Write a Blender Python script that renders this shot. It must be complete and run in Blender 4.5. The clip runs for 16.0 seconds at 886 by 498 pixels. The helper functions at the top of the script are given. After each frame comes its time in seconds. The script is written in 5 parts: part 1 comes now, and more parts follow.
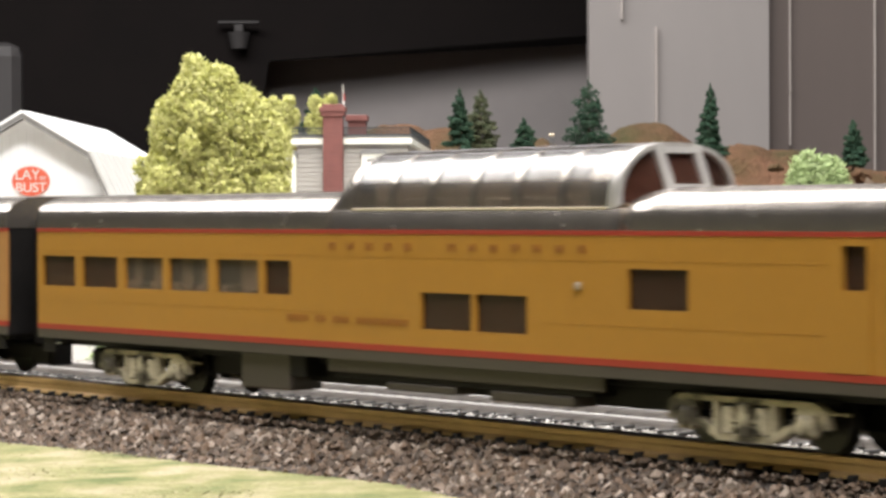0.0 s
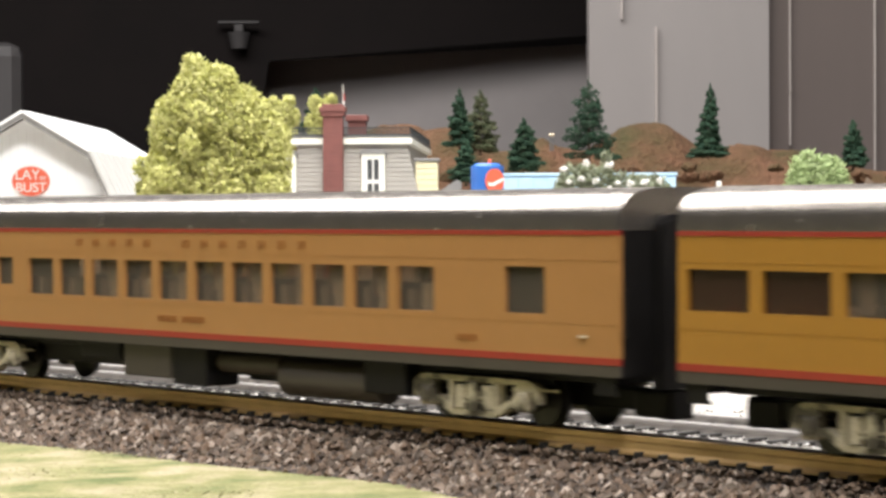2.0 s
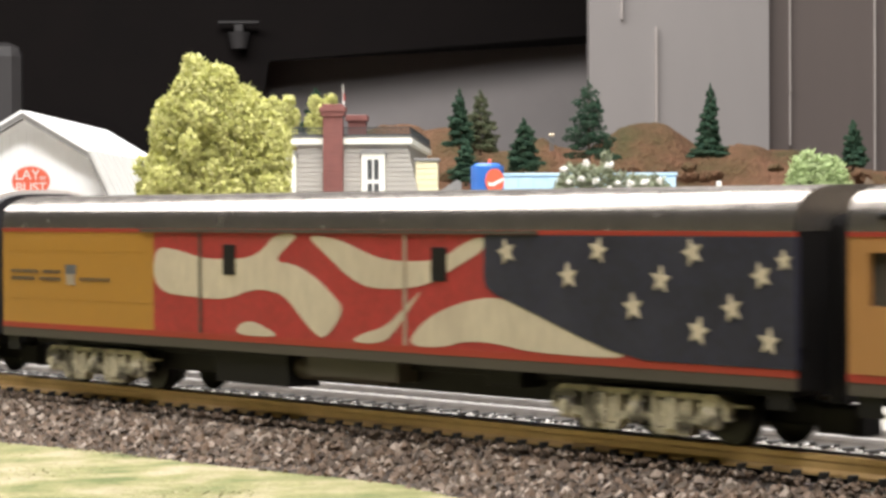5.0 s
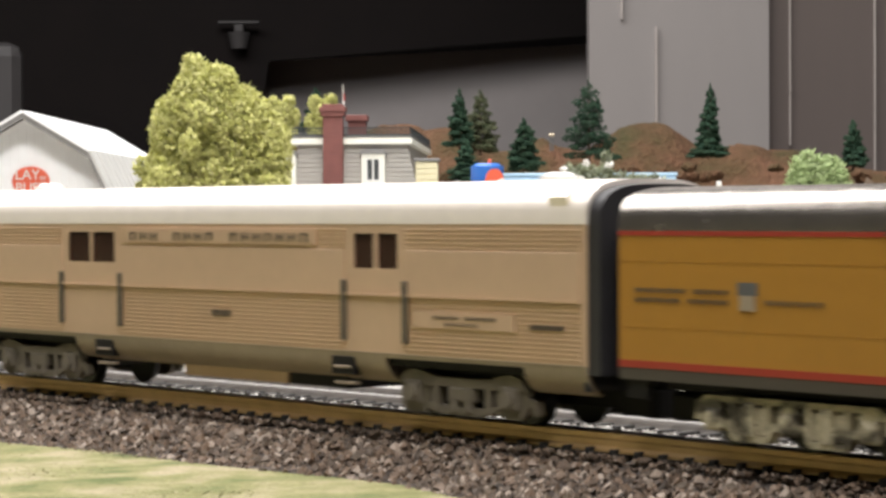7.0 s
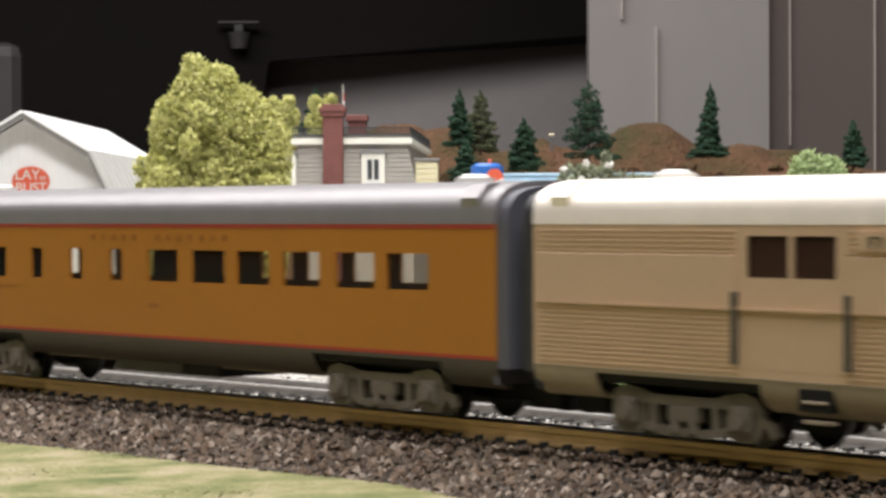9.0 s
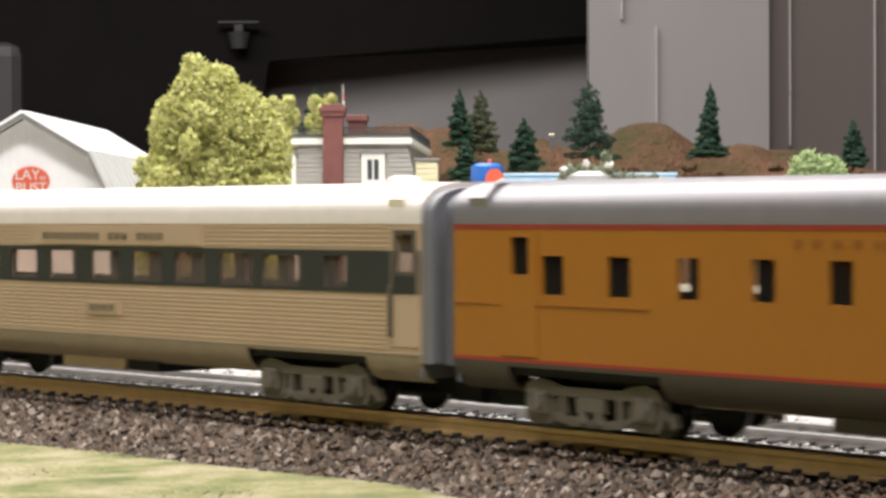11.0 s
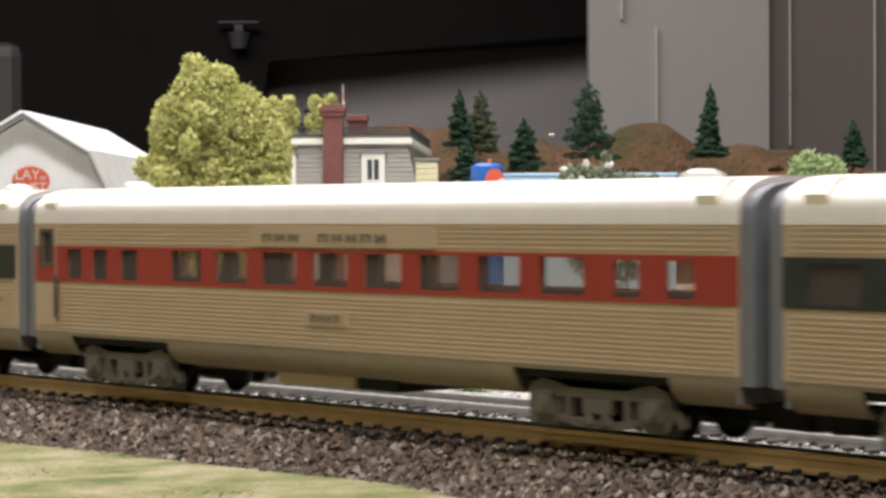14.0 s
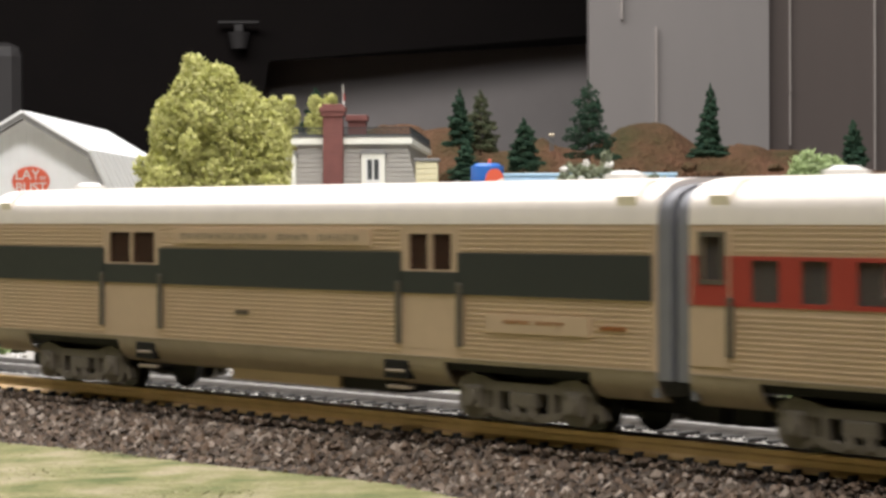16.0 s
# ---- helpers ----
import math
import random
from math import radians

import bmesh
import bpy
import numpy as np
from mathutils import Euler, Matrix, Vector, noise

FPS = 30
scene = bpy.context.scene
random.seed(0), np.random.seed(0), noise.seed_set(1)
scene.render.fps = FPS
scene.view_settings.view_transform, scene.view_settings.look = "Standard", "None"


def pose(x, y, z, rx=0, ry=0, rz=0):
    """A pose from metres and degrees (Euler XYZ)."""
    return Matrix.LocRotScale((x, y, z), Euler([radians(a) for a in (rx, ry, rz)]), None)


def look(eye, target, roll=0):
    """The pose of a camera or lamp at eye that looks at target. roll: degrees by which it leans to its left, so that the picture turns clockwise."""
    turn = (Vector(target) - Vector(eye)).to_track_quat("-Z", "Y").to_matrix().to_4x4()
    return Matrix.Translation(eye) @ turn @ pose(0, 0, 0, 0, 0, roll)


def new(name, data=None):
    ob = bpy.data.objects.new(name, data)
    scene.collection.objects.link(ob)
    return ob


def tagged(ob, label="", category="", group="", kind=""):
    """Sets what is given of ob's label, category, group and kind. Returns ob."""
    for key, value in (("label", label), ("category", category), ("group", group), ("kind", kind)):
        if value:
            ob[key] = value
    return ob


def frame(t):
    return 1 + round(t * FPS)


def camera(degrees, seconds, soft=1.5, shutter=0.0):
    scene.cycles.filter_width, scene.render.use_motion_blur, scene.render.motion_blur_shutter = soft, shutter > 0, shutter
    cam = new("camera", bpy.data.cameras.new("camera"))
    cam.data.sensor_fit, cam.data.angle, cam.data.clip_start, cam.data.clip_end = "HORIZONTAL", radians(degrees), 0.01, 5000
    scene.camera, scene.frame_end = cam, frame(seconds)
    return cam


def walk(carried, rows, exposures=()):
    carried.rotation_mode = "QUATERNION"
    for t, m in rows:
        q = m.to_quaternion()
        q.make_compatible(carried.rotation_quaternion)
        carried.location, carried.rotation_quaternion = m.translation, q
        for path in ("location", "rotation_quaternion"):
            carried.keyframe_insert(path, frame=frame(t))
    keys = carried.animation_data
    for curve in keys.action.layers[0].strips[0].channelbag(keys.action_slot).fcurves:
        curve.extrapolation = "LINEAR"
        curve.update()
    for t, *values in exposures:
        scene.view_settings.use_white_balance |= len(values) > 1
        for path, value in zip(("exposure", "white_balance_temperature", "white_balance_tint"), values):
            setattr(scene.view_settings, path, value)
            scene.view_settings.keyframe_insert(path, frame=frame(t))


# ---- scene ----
import itertools

MM = 0.001
R_TRACK = 3.932          # radius of the very gentle bend of the main line
EYE = (0.23111, -0.18620, 0.02378)
HEAD = math.pi - 0.67819  # heading of the lens
TILT = -0.014904
FWD = (math.cos(HEAD) * math.cos(TILT), math.sin(HEAD) * math.cos(TILT), math.sin(TILT))
RIGHT = (math.sin(HEAD), -math.cos(HEAD), 0.0)

cam = camera(20.21, 16.0, soft=3.0, shutter=0.5)
AIM = look(EYE, [e + f for e, f in zip(EYE, FWD)], -0.263)
walk(cam, [(0.0, AIM), (16.0, AIM)], exposures=[(0.0, 0.0), (4.2, 0.0), (6.4, -0.05), (7.0, -0.35), (7.6, -0.55), (8.5, -0.66), (9.2, -0.5), (11.3, -0.3), (12.1, -0.58), (16.0, -0.66)])


# plan: depth along the view (m), metres to the side, height
def spot(depth, side, z=0.0):
    return Vector((EYE[0] + FWD[0] * depth + RIGHT[0] * side, EYE[1] + FWD[1] * depth + RIGHT[1] * side, z))


VIEW_YAW = math.degrees(HEAD) - 90.0   # an object turned so has its +y along the view

# ---- world and lamps ----
world = bpy.data.worlds.new("room_dark")
world.use_nodes = True
world.node_tree.nodes["Background"].inputs[0].default_value = (0.9, 0.92, 1.0, 1)
world.node_tree.nodes["Background"].inputs[1].default_value = 0.12
scene.world = world


def area_lamp(name, at, size_x, size_y, watts, colour=(1, 0.968, 0.955), spread=180.0, tip=0.0):
    data = bpy.data.lights.new(name, "AREA")
    data.shape, data.size, data.size_y, data.energy, data.color = "RECTANGLE", size_x, size_y, watts, colour
    data.spread = radians(spread)
    ob = new(name, data)
    ob.matrix_world = Matrix.Translation(at) @ pose(0, 0, 0, 0, 0, VIEW_YAW) @ pose(0, 0, 0, tip)
    return ob


LAMP_A = spot(0.45, 0.02, 0.95)
LAMP_C = spot(1.10, -0.60, 0.82)
area_lamp("ceiling_lamp_light", LAMP_A, 0.80, 0.40, 20.5)
area_lamp("rear_lamp_light", LAMP_C, 1.5, 0.55, 27.5)
LAMP_B = spot(-0.30, 0.05, 0.95)
area_lamp("front_lamp_light", LAMP_B, 0.9, 0.20, 4.3, spread=75.0, tip=43.0)

# ---- materials ----


def nodes_of(name):
    m = bpy.data.materials.new(name)
    m.use_nodes = True
    return m, m.node_tree.nodes, m.node_tree.links, m.node_tree.nodes["Principled BSDF"]


def paint(name, colour, rough=0.5, metal=0.0, vary=0.12, scale=900.0, bump=0.0, dirt=0.0, dirt_colour=(0.06, 0.05, 0.04), spec=0.5, coords="Object", stretch=(1, 1, 1)):
    """Painted plastic, wood or metal: fine grain, broad stains and a little relief."""
    m, n, l, b = nodes_of(name)
    tc = n.new("ShaderNodeTexCoord")
    mp = n.new("ShaderNodeMapping")
    mp.inputs["Scale"].default_value = stretch
    l.new(tc.outputs[coords], mp.inputs["Vector"])
    fine = n.new("ShaderNodeTexNoise")
    fine.inputs["Scale"].default_value, fine.inputs["Detail"].default_value = scale, 5
    broad = n.new("ShaderNodeTexNoise")
    broad.inputs["Scale"].default_value, broad.inputs["Detail"].default_value = scale * 0.09, 4
    for t in (fine, broad):
        l.new(mp.outputs["Vector"], t.inputs["Vector"])
    ramp = n.new("ShaderNodeValToRGB")
    c = colour
    ramp.color_ramp.elements[0].position, ramp.color_ramp.elements[1].position = 0.3, 0.7
    ramp.color_ramp.elements[0].color = (*[x * (1 - vary) for x in c], 1)
    ramp.color_ramp.elements[1].color = (*[min(1, x * (1 + vary)) for x in c], 1)
    mid = n.new("ShaderNodeMix")
    mid.data_type = "FLOAT"
    mid.inputs[0].default_value = 0.5
    l.new(fine.outputs["Fac"], mid.inputs[2])
    l.new(broad.outputs["Fac"], mid.inputs[3])
    l.new(mid.outputs[0], ramp.inputs["Fac"])
    out = ramp.outputs["Color"]
    if dirt:
        dr = n.new("ShaderNodeValToRGB")
        dr.color_ramp.elements[0].position, dr.color_ramp.elements[1].position = (0.45, 0.60) if dirt > 0.8 else (0.5, 0.72)
        l.new(broad.outputs["Fac"], dr.inputs["Fac"])
        mul = n.new("ShaderNodeMath")
        mul.operation = "MULTIPLY"
        mul.inputs[1].default_value = dirt
        l.new(dr.outputs["Color"], mul.inputs[0])
        mx = n.new("ShaderNodeMix")
        mx.data_type = "RGBA"
        l.new(mul.outputs[0], mx.inputs[0])
        l.new(out, mx.inputs[6])
        mx.inputs[7].default_value = (*dirt_colour, 1)
        out = mx.outputs[2]
    l.new(out, b.inputs["Base Color"])
    rr = n.new("ShaderNodeMapRange")
    rr.inputs[3].default_value, rr.inputs[4].default_value = max(0.03, rough - 0.08), min(1, rough + 0.08)
    l.new(fine.outputs["Fac"], rr.inputs[0])
    l.new(rr.outputs[0], b.inputs["Roughness"])
    b.inputs["Metallic"].default_value = metal
    b.inputs["Specular IOR Level"].default_value = spec
    if bump:
        bp = n.new("ShaderNodeBump")
        bp.inputs["Distance"].default_value, bp.inputs["Strength"].default_value = bump, 0.7
        l.new(fine.outputs["Fac"], bp.inputs["Height"])
        l.new(bp.outputs["Normal"], b.inputs["Normal"])
    return m


def pieces(name, colours, rough=0.85, scale=600.0, bump=0.0003):
    """For loose stones, leaves and tufts: each island takes a colour of its own."""
    m, n, l, b = nodes_of(name)
    g = n.new("ShaderNodeNewGeometry")
    ramp = n.new("ShaderNodeValToRGB")
    e = ramp.color_ramp.elements
    while len(e) < len(colours):
        e.new(0.5)
    for i, c in enumerate(colours):
        e[i].position, e[i].color = i / max(1, len(colours) - 1), (*c, 1)
    l.new(g.outputs["Random Per Island"], ramp.inputs["Fac"])
    tc = n.new("ShaderNodeTexCoord")
    nz = n.new("ShaderNodeTexNoise")
    nz.inputs["Scale"].default_value, nz.inputs["Detail"].default_value = scale, 4
    l.new(tc.outputs["Object"], nz.inputs["Vector"])
    mr = n.new("ShaderNodeMapRange")
    mr.inputs[3].default_value, mr.inputs[4].default_value = 0.65, 1.35
    l.new(nz.outputs["Fac"], mr.inputs[0])
    mx = n.new("ShaderNodeVectorMath")
    mx.operation = "SCALE"
    l.new(ramp.outputs["Color"], mx.inputs[0])
    l.new(mr.outputs[0], mx.inputs["Scale"])
    l.new(mx.outputs[0], b.inputs["Base Color"])
    b.inputs["Roughness"].default_value = rough
    b.inputs["Specular IOR Level"].default_value = 0.3
    bp = n.new("ShaderNodeBump")
    bp.inputs["Distance"].default_value = bump
    l.new(nz.outputs["Fac"], bp.inputs["Height"])
    l.new(bp.outputs["Normal"], b.inputs["Normal"])
    return m


def blend(name, c0, c1, c2, scale, rough=0.95, bump=0.001):
    """Ground cover: three colours mixed by two noises."""
    m, n, l, b = nodes_of(name)
    tc = n.new("ShaderNodeTexCoord")
    a = n.new("ShaderNodeTexNoise")
    a.inputs["Scale"].default_value, a.inputs["Detail"].default_value = scale, 6
    f = n.new("ShaderNodeTexNoise")
    f.inputs["Scale"].default_value, f.inputs["Detail"].default_value = scale * 14, 4
    for t in (a, f):
        l.new(tc.outputs["Object"], t.inputs["Vector"])
    ramp = n.new("ShaderNodeValToRGB")
    e = ramp.color_ramp.elements
    e[0].position, e[0].color = 0.33, (*c0, 1)
    e[1].position, e[1].color = 0.68, (*c2, 1)
    k = e.new(0.5)
    k.color = (*c1, 1)
    l.new(a.outputs["Fac"], ramp.inputs["Fac"])
    mr = n.new("ShaderNodeMapRange")
    mr.inputs[3].default_value, mr.inputs[4].default_value = 0.6, 1.4
    l.new(f.outputs["Fac"], mr.inputs[0])
    mx = n.new("ShaderNodeVectorMath")
    mx.operation = "SCALE"
    l.new(ramp.outputs["Color"], mx.inputs[0])
    l.new(mr.outputs[0], mx.inputs["Scale"])
    l.new(mx.outputs[0], b.inputs["Base Color"])
    b.inputs["Roughness"].default_value = rough
    b.inputs["Specular IOR Level"].default_value = 0.2
    bp = n.new("ShaderNodeBump")
    bp.inputs["Distance"].default_value, bp.inputs["Strength"].default_value = bump, 0.9
    l.new(f.outputs["Fac"], bp.inputs["Height"])
    l.new(bp.outputs["Normal"], b.inputs["Normal"])
    return m


def pane_glass(name, tint=(0.8, 0.82, 0.8), clear=0.75, rough=0.06, body=0.12):
    m, n, l, b = nodes_of(name)
    b.inputs["Base Color"].default_value = (*[c * body for c in tint], 1)
    b.inputs["Roughness"].default_value = rough
    mix = n.new("ShaderNodeMixShader")
    tr = n.new("ShaderNodeBsdfTransparent")
    tr.inputs[0].default_value = (*tint, 1)
    mix.inputs[0].default_value = 1 - clear
    l.new(tr.outputs[0], mix.inputs[1])
    l.new(b.outputs[0], mix.inputs[2])
    l.new(mix.outputs[0], n["Material Output"].inputs["Surface"])
    return m


YELLOW = paint("armour_yellow_paint", (0.385, 0.19, 0.064), 0.38, vary=0.05, scale=500, spec=0.4)
DEEP_YELLOW = paint("deep_yellow_paint", (0.38, 0.185, 0.028), 0.36, vary=0.05, scale=500, spec=0.4)
ORANGE = paint("orange_yellow_paint", (0.37, 0.145, 0.016), 0.4, vary=0.05, scale=500, spec=0.4)
RED = paint("signal_red_paint", (0.32, 0.032, 0.018), 0.45, vary=0.06, scale=500)
DULL_RED = paint("dull_red_paint", (0.36, 0.03, 0.027), 0.5, vary=0.3, scale=1300, dirt=0.45, dirt_colour=(0.13, 0.02, 0.018))
GREY_ROOF = paint("dark_grey_roof_paint", (0.45, 0.41, 0.37), 0.24, metal=0.9, vary=0.06, scale=500)
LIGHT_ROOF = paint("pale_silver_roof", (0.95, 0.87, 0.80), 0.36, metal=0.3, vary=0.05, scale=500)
MID_ROOF = paint("mid_grey_roof", (0.27, 0.255, 0.265), 0.38, metal=0.45, vary=0.06, scale=500)
SILL = paint("sill_grey", (0.062, 0.051, 0.041), 0.5, vary=0.1, scale=500)
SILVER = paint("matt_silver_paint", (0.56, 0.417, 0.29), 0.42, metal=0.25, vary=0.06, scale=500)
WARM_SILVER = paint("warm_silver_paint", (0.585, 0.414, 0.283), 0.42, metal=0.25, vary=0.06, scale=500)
SILVER_DARK = paint("weathered_silver", (0.27, 0.225, 0.165), 0.5, metal=0.2, vary=0.1, scale=500)
GUIDE_DARK = paint("dark_door_guide", (0.085, 0.072, 0.052), 0.55, vary=0.15, scale=500)
SILVER_END = paint("silver_diaphragm", (0.20, 0.20, 0.22), 0.45, metal=0.2, vary=0.08, scale=500)
SKIRT = paint("weathered_skirt", (0.35, 0.285, 0.215), 0.5, metal=0.2, vary=0.16, scale=400)
BLACK_END = paint("black_end_paint", (0.022, 0.021, 0.024), 0.5, vary=0.15, scale=500)
DARK_END = paint("slate_grey_end", (0.09, 0.09, 0.11), 0.5, vary=0.1, scale=500)
BLACK = paint("black_plastic", (0.010, 0.009, 0.009), 0.55, vary=0.2, scale=700, spec=0.2)
TRUCK_PALE = paint("weathered_silver_truck", (0.56, 0.50, 0.36), 0.45, metal=0.1, vary=0.4, scale=4200, dirt=0.95, dirt_colour=(0.05, 0.042, 0.032))
TRUCK_GREY = paint("grey_truck", (0.16, 0.137, 0.105), 0.6, vary=0.25, scale=2600, dirt=0.6)
WHEEL = paint("dark_wheel_metal", (0.03, 0.028, 0.026), 0.4, metal=0.6, vary=0.2, scale=900)
GREEN_BAND = paint("dark_green_band", (0.022, 0.026, 0.024), 0.5, vary=0.1, scale=600)
RED_BAND = paint("red_band", (0.33, 0.035, 0.022), 0.5, vary=0.08, scale=600)
NAVY = paint("flag_navy", (0.016, 0.016, 0.032), 0.6, vary=0.55, scale=1200, dirt=0.4, dirt_colour=(0.035, 0.034, 0.045))
FLAG_CREAM = paint("worn_flag_cream", (0.55, 0.47, 0.345), 0.5, vary=0.2, scale=1100, dirt=0.5, dirt_colour=(0.27, 0.215, 0.165), stretch=(1, 1, .35))
CREAM = paint("flag_cream", (0.55, 0.47, 0.34), 0.5, vary=0.1, scale=500, dirt=0.15, dirt_colour=(0.25, 0.2, 0.15))
LETTER_RED = paint("letter_red", (0.27, 0.10, 0.022), 0.5, vary=0.05)
LETTER_DARK = paint("letter_dark", (0.10, 0.078, 0.055), 0.5, vary=0.05)
SEAT_BROWN = paint("seat_brown", (0.20, 0.15, 0.11), 0.8, vary=0.15)
SEAT_GREY = paint("interior_grey", (0.42, 0.34, 0.25), 0.7, vary=0.15)
WHITE = paint("white_plastic", (0.75, 0.74, 0.70), 0.5, vary=0.04)
GLASS = pane_glass("clear_pane", (0.95, 0.88, 0.83), 0.82, 0.08, 0.28)
OPEN_GLASS = pane_glass("open_window_film", (0.96, 0.94, 0.90), 0.93, 0.06, 0.10)
COACH_GLASS = pane_glass("tinted_coach_pane", (0.86, 0.76, 0.66), 0.66, 0.14, 0.17)
SMOKED = pane_glass("smoked_pane", (0.44, 0.22, 0.16), 0.42, 0.15, 0.14)
DOME_GLASS = pane_glass("dome_pane", (0.85, 0.80, 0.74), 0.42, 0.25, 0.07)
DOME_GLASS.node_tree.nodes["Principled BSDF"].inputs["IOR"].default_value = 1.9
DOME_GLASS.node_tree.nodes["Principled BSDF"].inputs["Specular IOR Level"].default_value = 1.0
RAIL = paint("rusty_brass_rail", (0.58, 0.385, 0.17), 0.42, metal=0.4, vary=0.2, scale=350, dirt=0.25)
RAIL_GREY = paint("nickel_rail", (0.34, 0.325, 0.31), 0.4, metal=0.4, vary=0.12, scale=400)
TIE = paint("black_tie_plastic", (0.018, 0.016, 0.014), 0.7, vary=0.3, scale=900)
STONES = pieces("ballast_stone", [(0.028, 0.019, 0.012), (0.098, 0.064, 0.041), (0.165, 0.112, 0.076), (0.05, 0.033, 0.021), (0.36, 0.295, 0.24), (0.12, 0.075, 0.046), (0.062, 0.044, 0.030), (0.10, 0.072, 0.046)], 0.6, 1500)
PALE_STONES = pieces("pale_gravel", [(0.38, 0.36, 0.34), (0.55, 0.53, 0.5), (0.25, 0.235, 0.215), (0.66, 0.65, 0.63)], 0.8, 900)
BED = blend("ballast_bed", (0.04, 0.03, 0.028), (0.08, 0.065, 0.055), (0.12, 0.10, 0.09), 300)
GRASS = blend("turf_ground", (0.10, 0.12, 0.045), (0.205, 0.20, 0.09), (0.33, 0.285, 0.185), 110, bump=0.0006)
TUFT = pieces("turf_fleck", [(0.17, 0.185, 0.07), (0.24, 0.235, 0.11), (0.32, 0.285, 0.17), (0.21, 0.215, 0.09), (0.38, 0.33, 0.22)], 0.95, 500)
YARD = blend("yard_ground", (0.30, 0.285, 0.26), (0.42, 0.40, 0.37), (0.20, 0.18, 0.13), 40)
GRAVEL = blend("gravel_bed", (0.26, 0.245, 0.23), (0.34, 0.325, 0.30), (0.20, 0.175, 0.145), 60)
EARTH = blend("red_brown_earth", (0.042, 0.037, 0.014), (0.078, 0.044, 0.022), (0.125, 0.062, 0.037), 34, bump=0.003)
TREE_LEAF = pieces("yellow_green_foliage", [(0.32, 0.33, 0.09), (0.46, 0.46, 0.15), (0.60, 0.58, 0.27), (0.42, 0.43, 0.13), (0.54, 0.53, 0.21)], 0.9, 300)
BUSH_LEAF = pieces("bright_green_foliage", [(0.22, 0.30, 0.12), (0.30, 0.38, 0.17), (0.37, 0.45, 0.24)], 0.9, 300)
FIR_LEAF = pieces("dark_fir_foliage", [(0.012, 0.034, 0.02), (0.02, 0.055, 0.032), (0.018, 0.042, 0.02), (0.035, 0.065, 0.035)], 0.9, 300)
OLIVE_LEAF = pieces("olive_fir_foliage", [(0.05, 0.07, 0.035), (0.08, 0.09, 0.045), (0.06, 0.06, 0.03)], 0.9, 300)
SHRUB_LEAF = pieces("grey_green_foliage", [(0.12, 0.15, 0.08), (0.22, 0.24, 0.15), (0.16, 0.17, 0.12), (0.30, 0.33, 0.24)], 0.9, 300)
BARK = paint("brown_bark", (0.10, 0.07, 0.045), 0.9, vary=0.3, scale=600, bump=0.0005)
BARN_WHITE = paint("white_board_paint", (0.86, 0.87, 0.87), 0.6, vary=0.06, scale=260, dirt=0.12, dirt_colour=(0.5, 0.42, 0.33))
BARN_TRIM = paint("grey_trim_paint", (0.20, 0.195, 0.185), 0.7, vary=0.1, scale=260)
ROOF_WHITE = paint("white_metal_roof", (0.86, 0.86, 0.86), 0.5, vary=0.04, scale=260)
SIGN_RED = paint("sign_red", (0.72, 0.13, 0.07), 0.5, vary=0.05)
SIDING = paint("grey_clapboard", (0.37, 0.35, 0.315), 0.7, vary=0.12, scale=350, stretch=(0.2, 0.2, 1))
CREAM_TRIM = paint("cream_trim", (0.78, 0.77, 0.68), 0.6, vary=0.04)
YELLOW_TRIM = paint("pale_yellow_siding", (0.70, 0.64, 0.42), 0.6, vary=0.06)
BRICK = paint("painted_red_brick", (0.17, 0.06, 0.05), 0.7, vary=0.2, scale=500)
IRON = paint("black_iron", (0.03, 0.035, 0.035), 0.6, vary=0.2)
SLATE = paint("grey_slate_roof", (0.10, 0.10, 0.10), 0.7, vary=0.2)
BLUE = paint("bright_blue_paint", (0.03, 0.14, 0.48), 0.4, vary=0.05)
PALE_BLUE = paint("pale_blue_paint", (0.42, 0.62, 0.78), 0.5, vary=0.05, dirt=0.1, dirt_colour=(0.8, 0.8, 0.8))
WALL_GREY = paint("grey_wall_paint", (0.30, 0.277, 0.272), 0.8, vary=0.06, scale=60)
PANEL_GREY = paint("light_grey_panel", (0.207, 0.193, 0.186), 0.75, vary=0.05, scale=60, stretch=(1, 1, 0.2))
PANEL_BROWN = paint("brown_grey_panel", (0.080, 0.063, 0.056), 0.7, vary=0.08, scale=60, stretch=(4, 4, 0.2))
DARK_WOOD = paint("dark_brown_wall", (0.05, 0.035, 0.03), 0.7, vary=0.25, scale=30)
# near black because it stands for shadow on the upper wall
SHADE_BOARD = paint("wall_shadow_black", (0.0085, 0.0065, 0.0062), 0.85, vary=0.35, scale=25, spec=0.15)
DOME_METAL = paint("pale_dome_metal", (0.55, 0.53, 0.50), 0.3, metal=0.5, vary=0.06)
# boards of the steep barn slope; grazing light is put into their grey
BARN_SIDE = paint("greyed_white_boards", (0.50, 0.50, 0.48), 0.75, vary=0.12, scale=260, dirt=0.2, dirt_colour=(0.34, 0.30, 0.25))
SEAM = paint("pale_seam_strip", (0.31, 0.28, 0.26), 0.5, vary=0.1)
LAMP_GREY = paint("dim_grey_metal", (0.042, 0.039, 0.039), 0.6, vary=0.15, scale=60)
FASCIA = paint("dark_fascia", (0.06, 0.05, 0.045), 0.7, vary=0.15, scale=30)

# ---- mesh helpers (sizes in millimetres, unless noted) ----


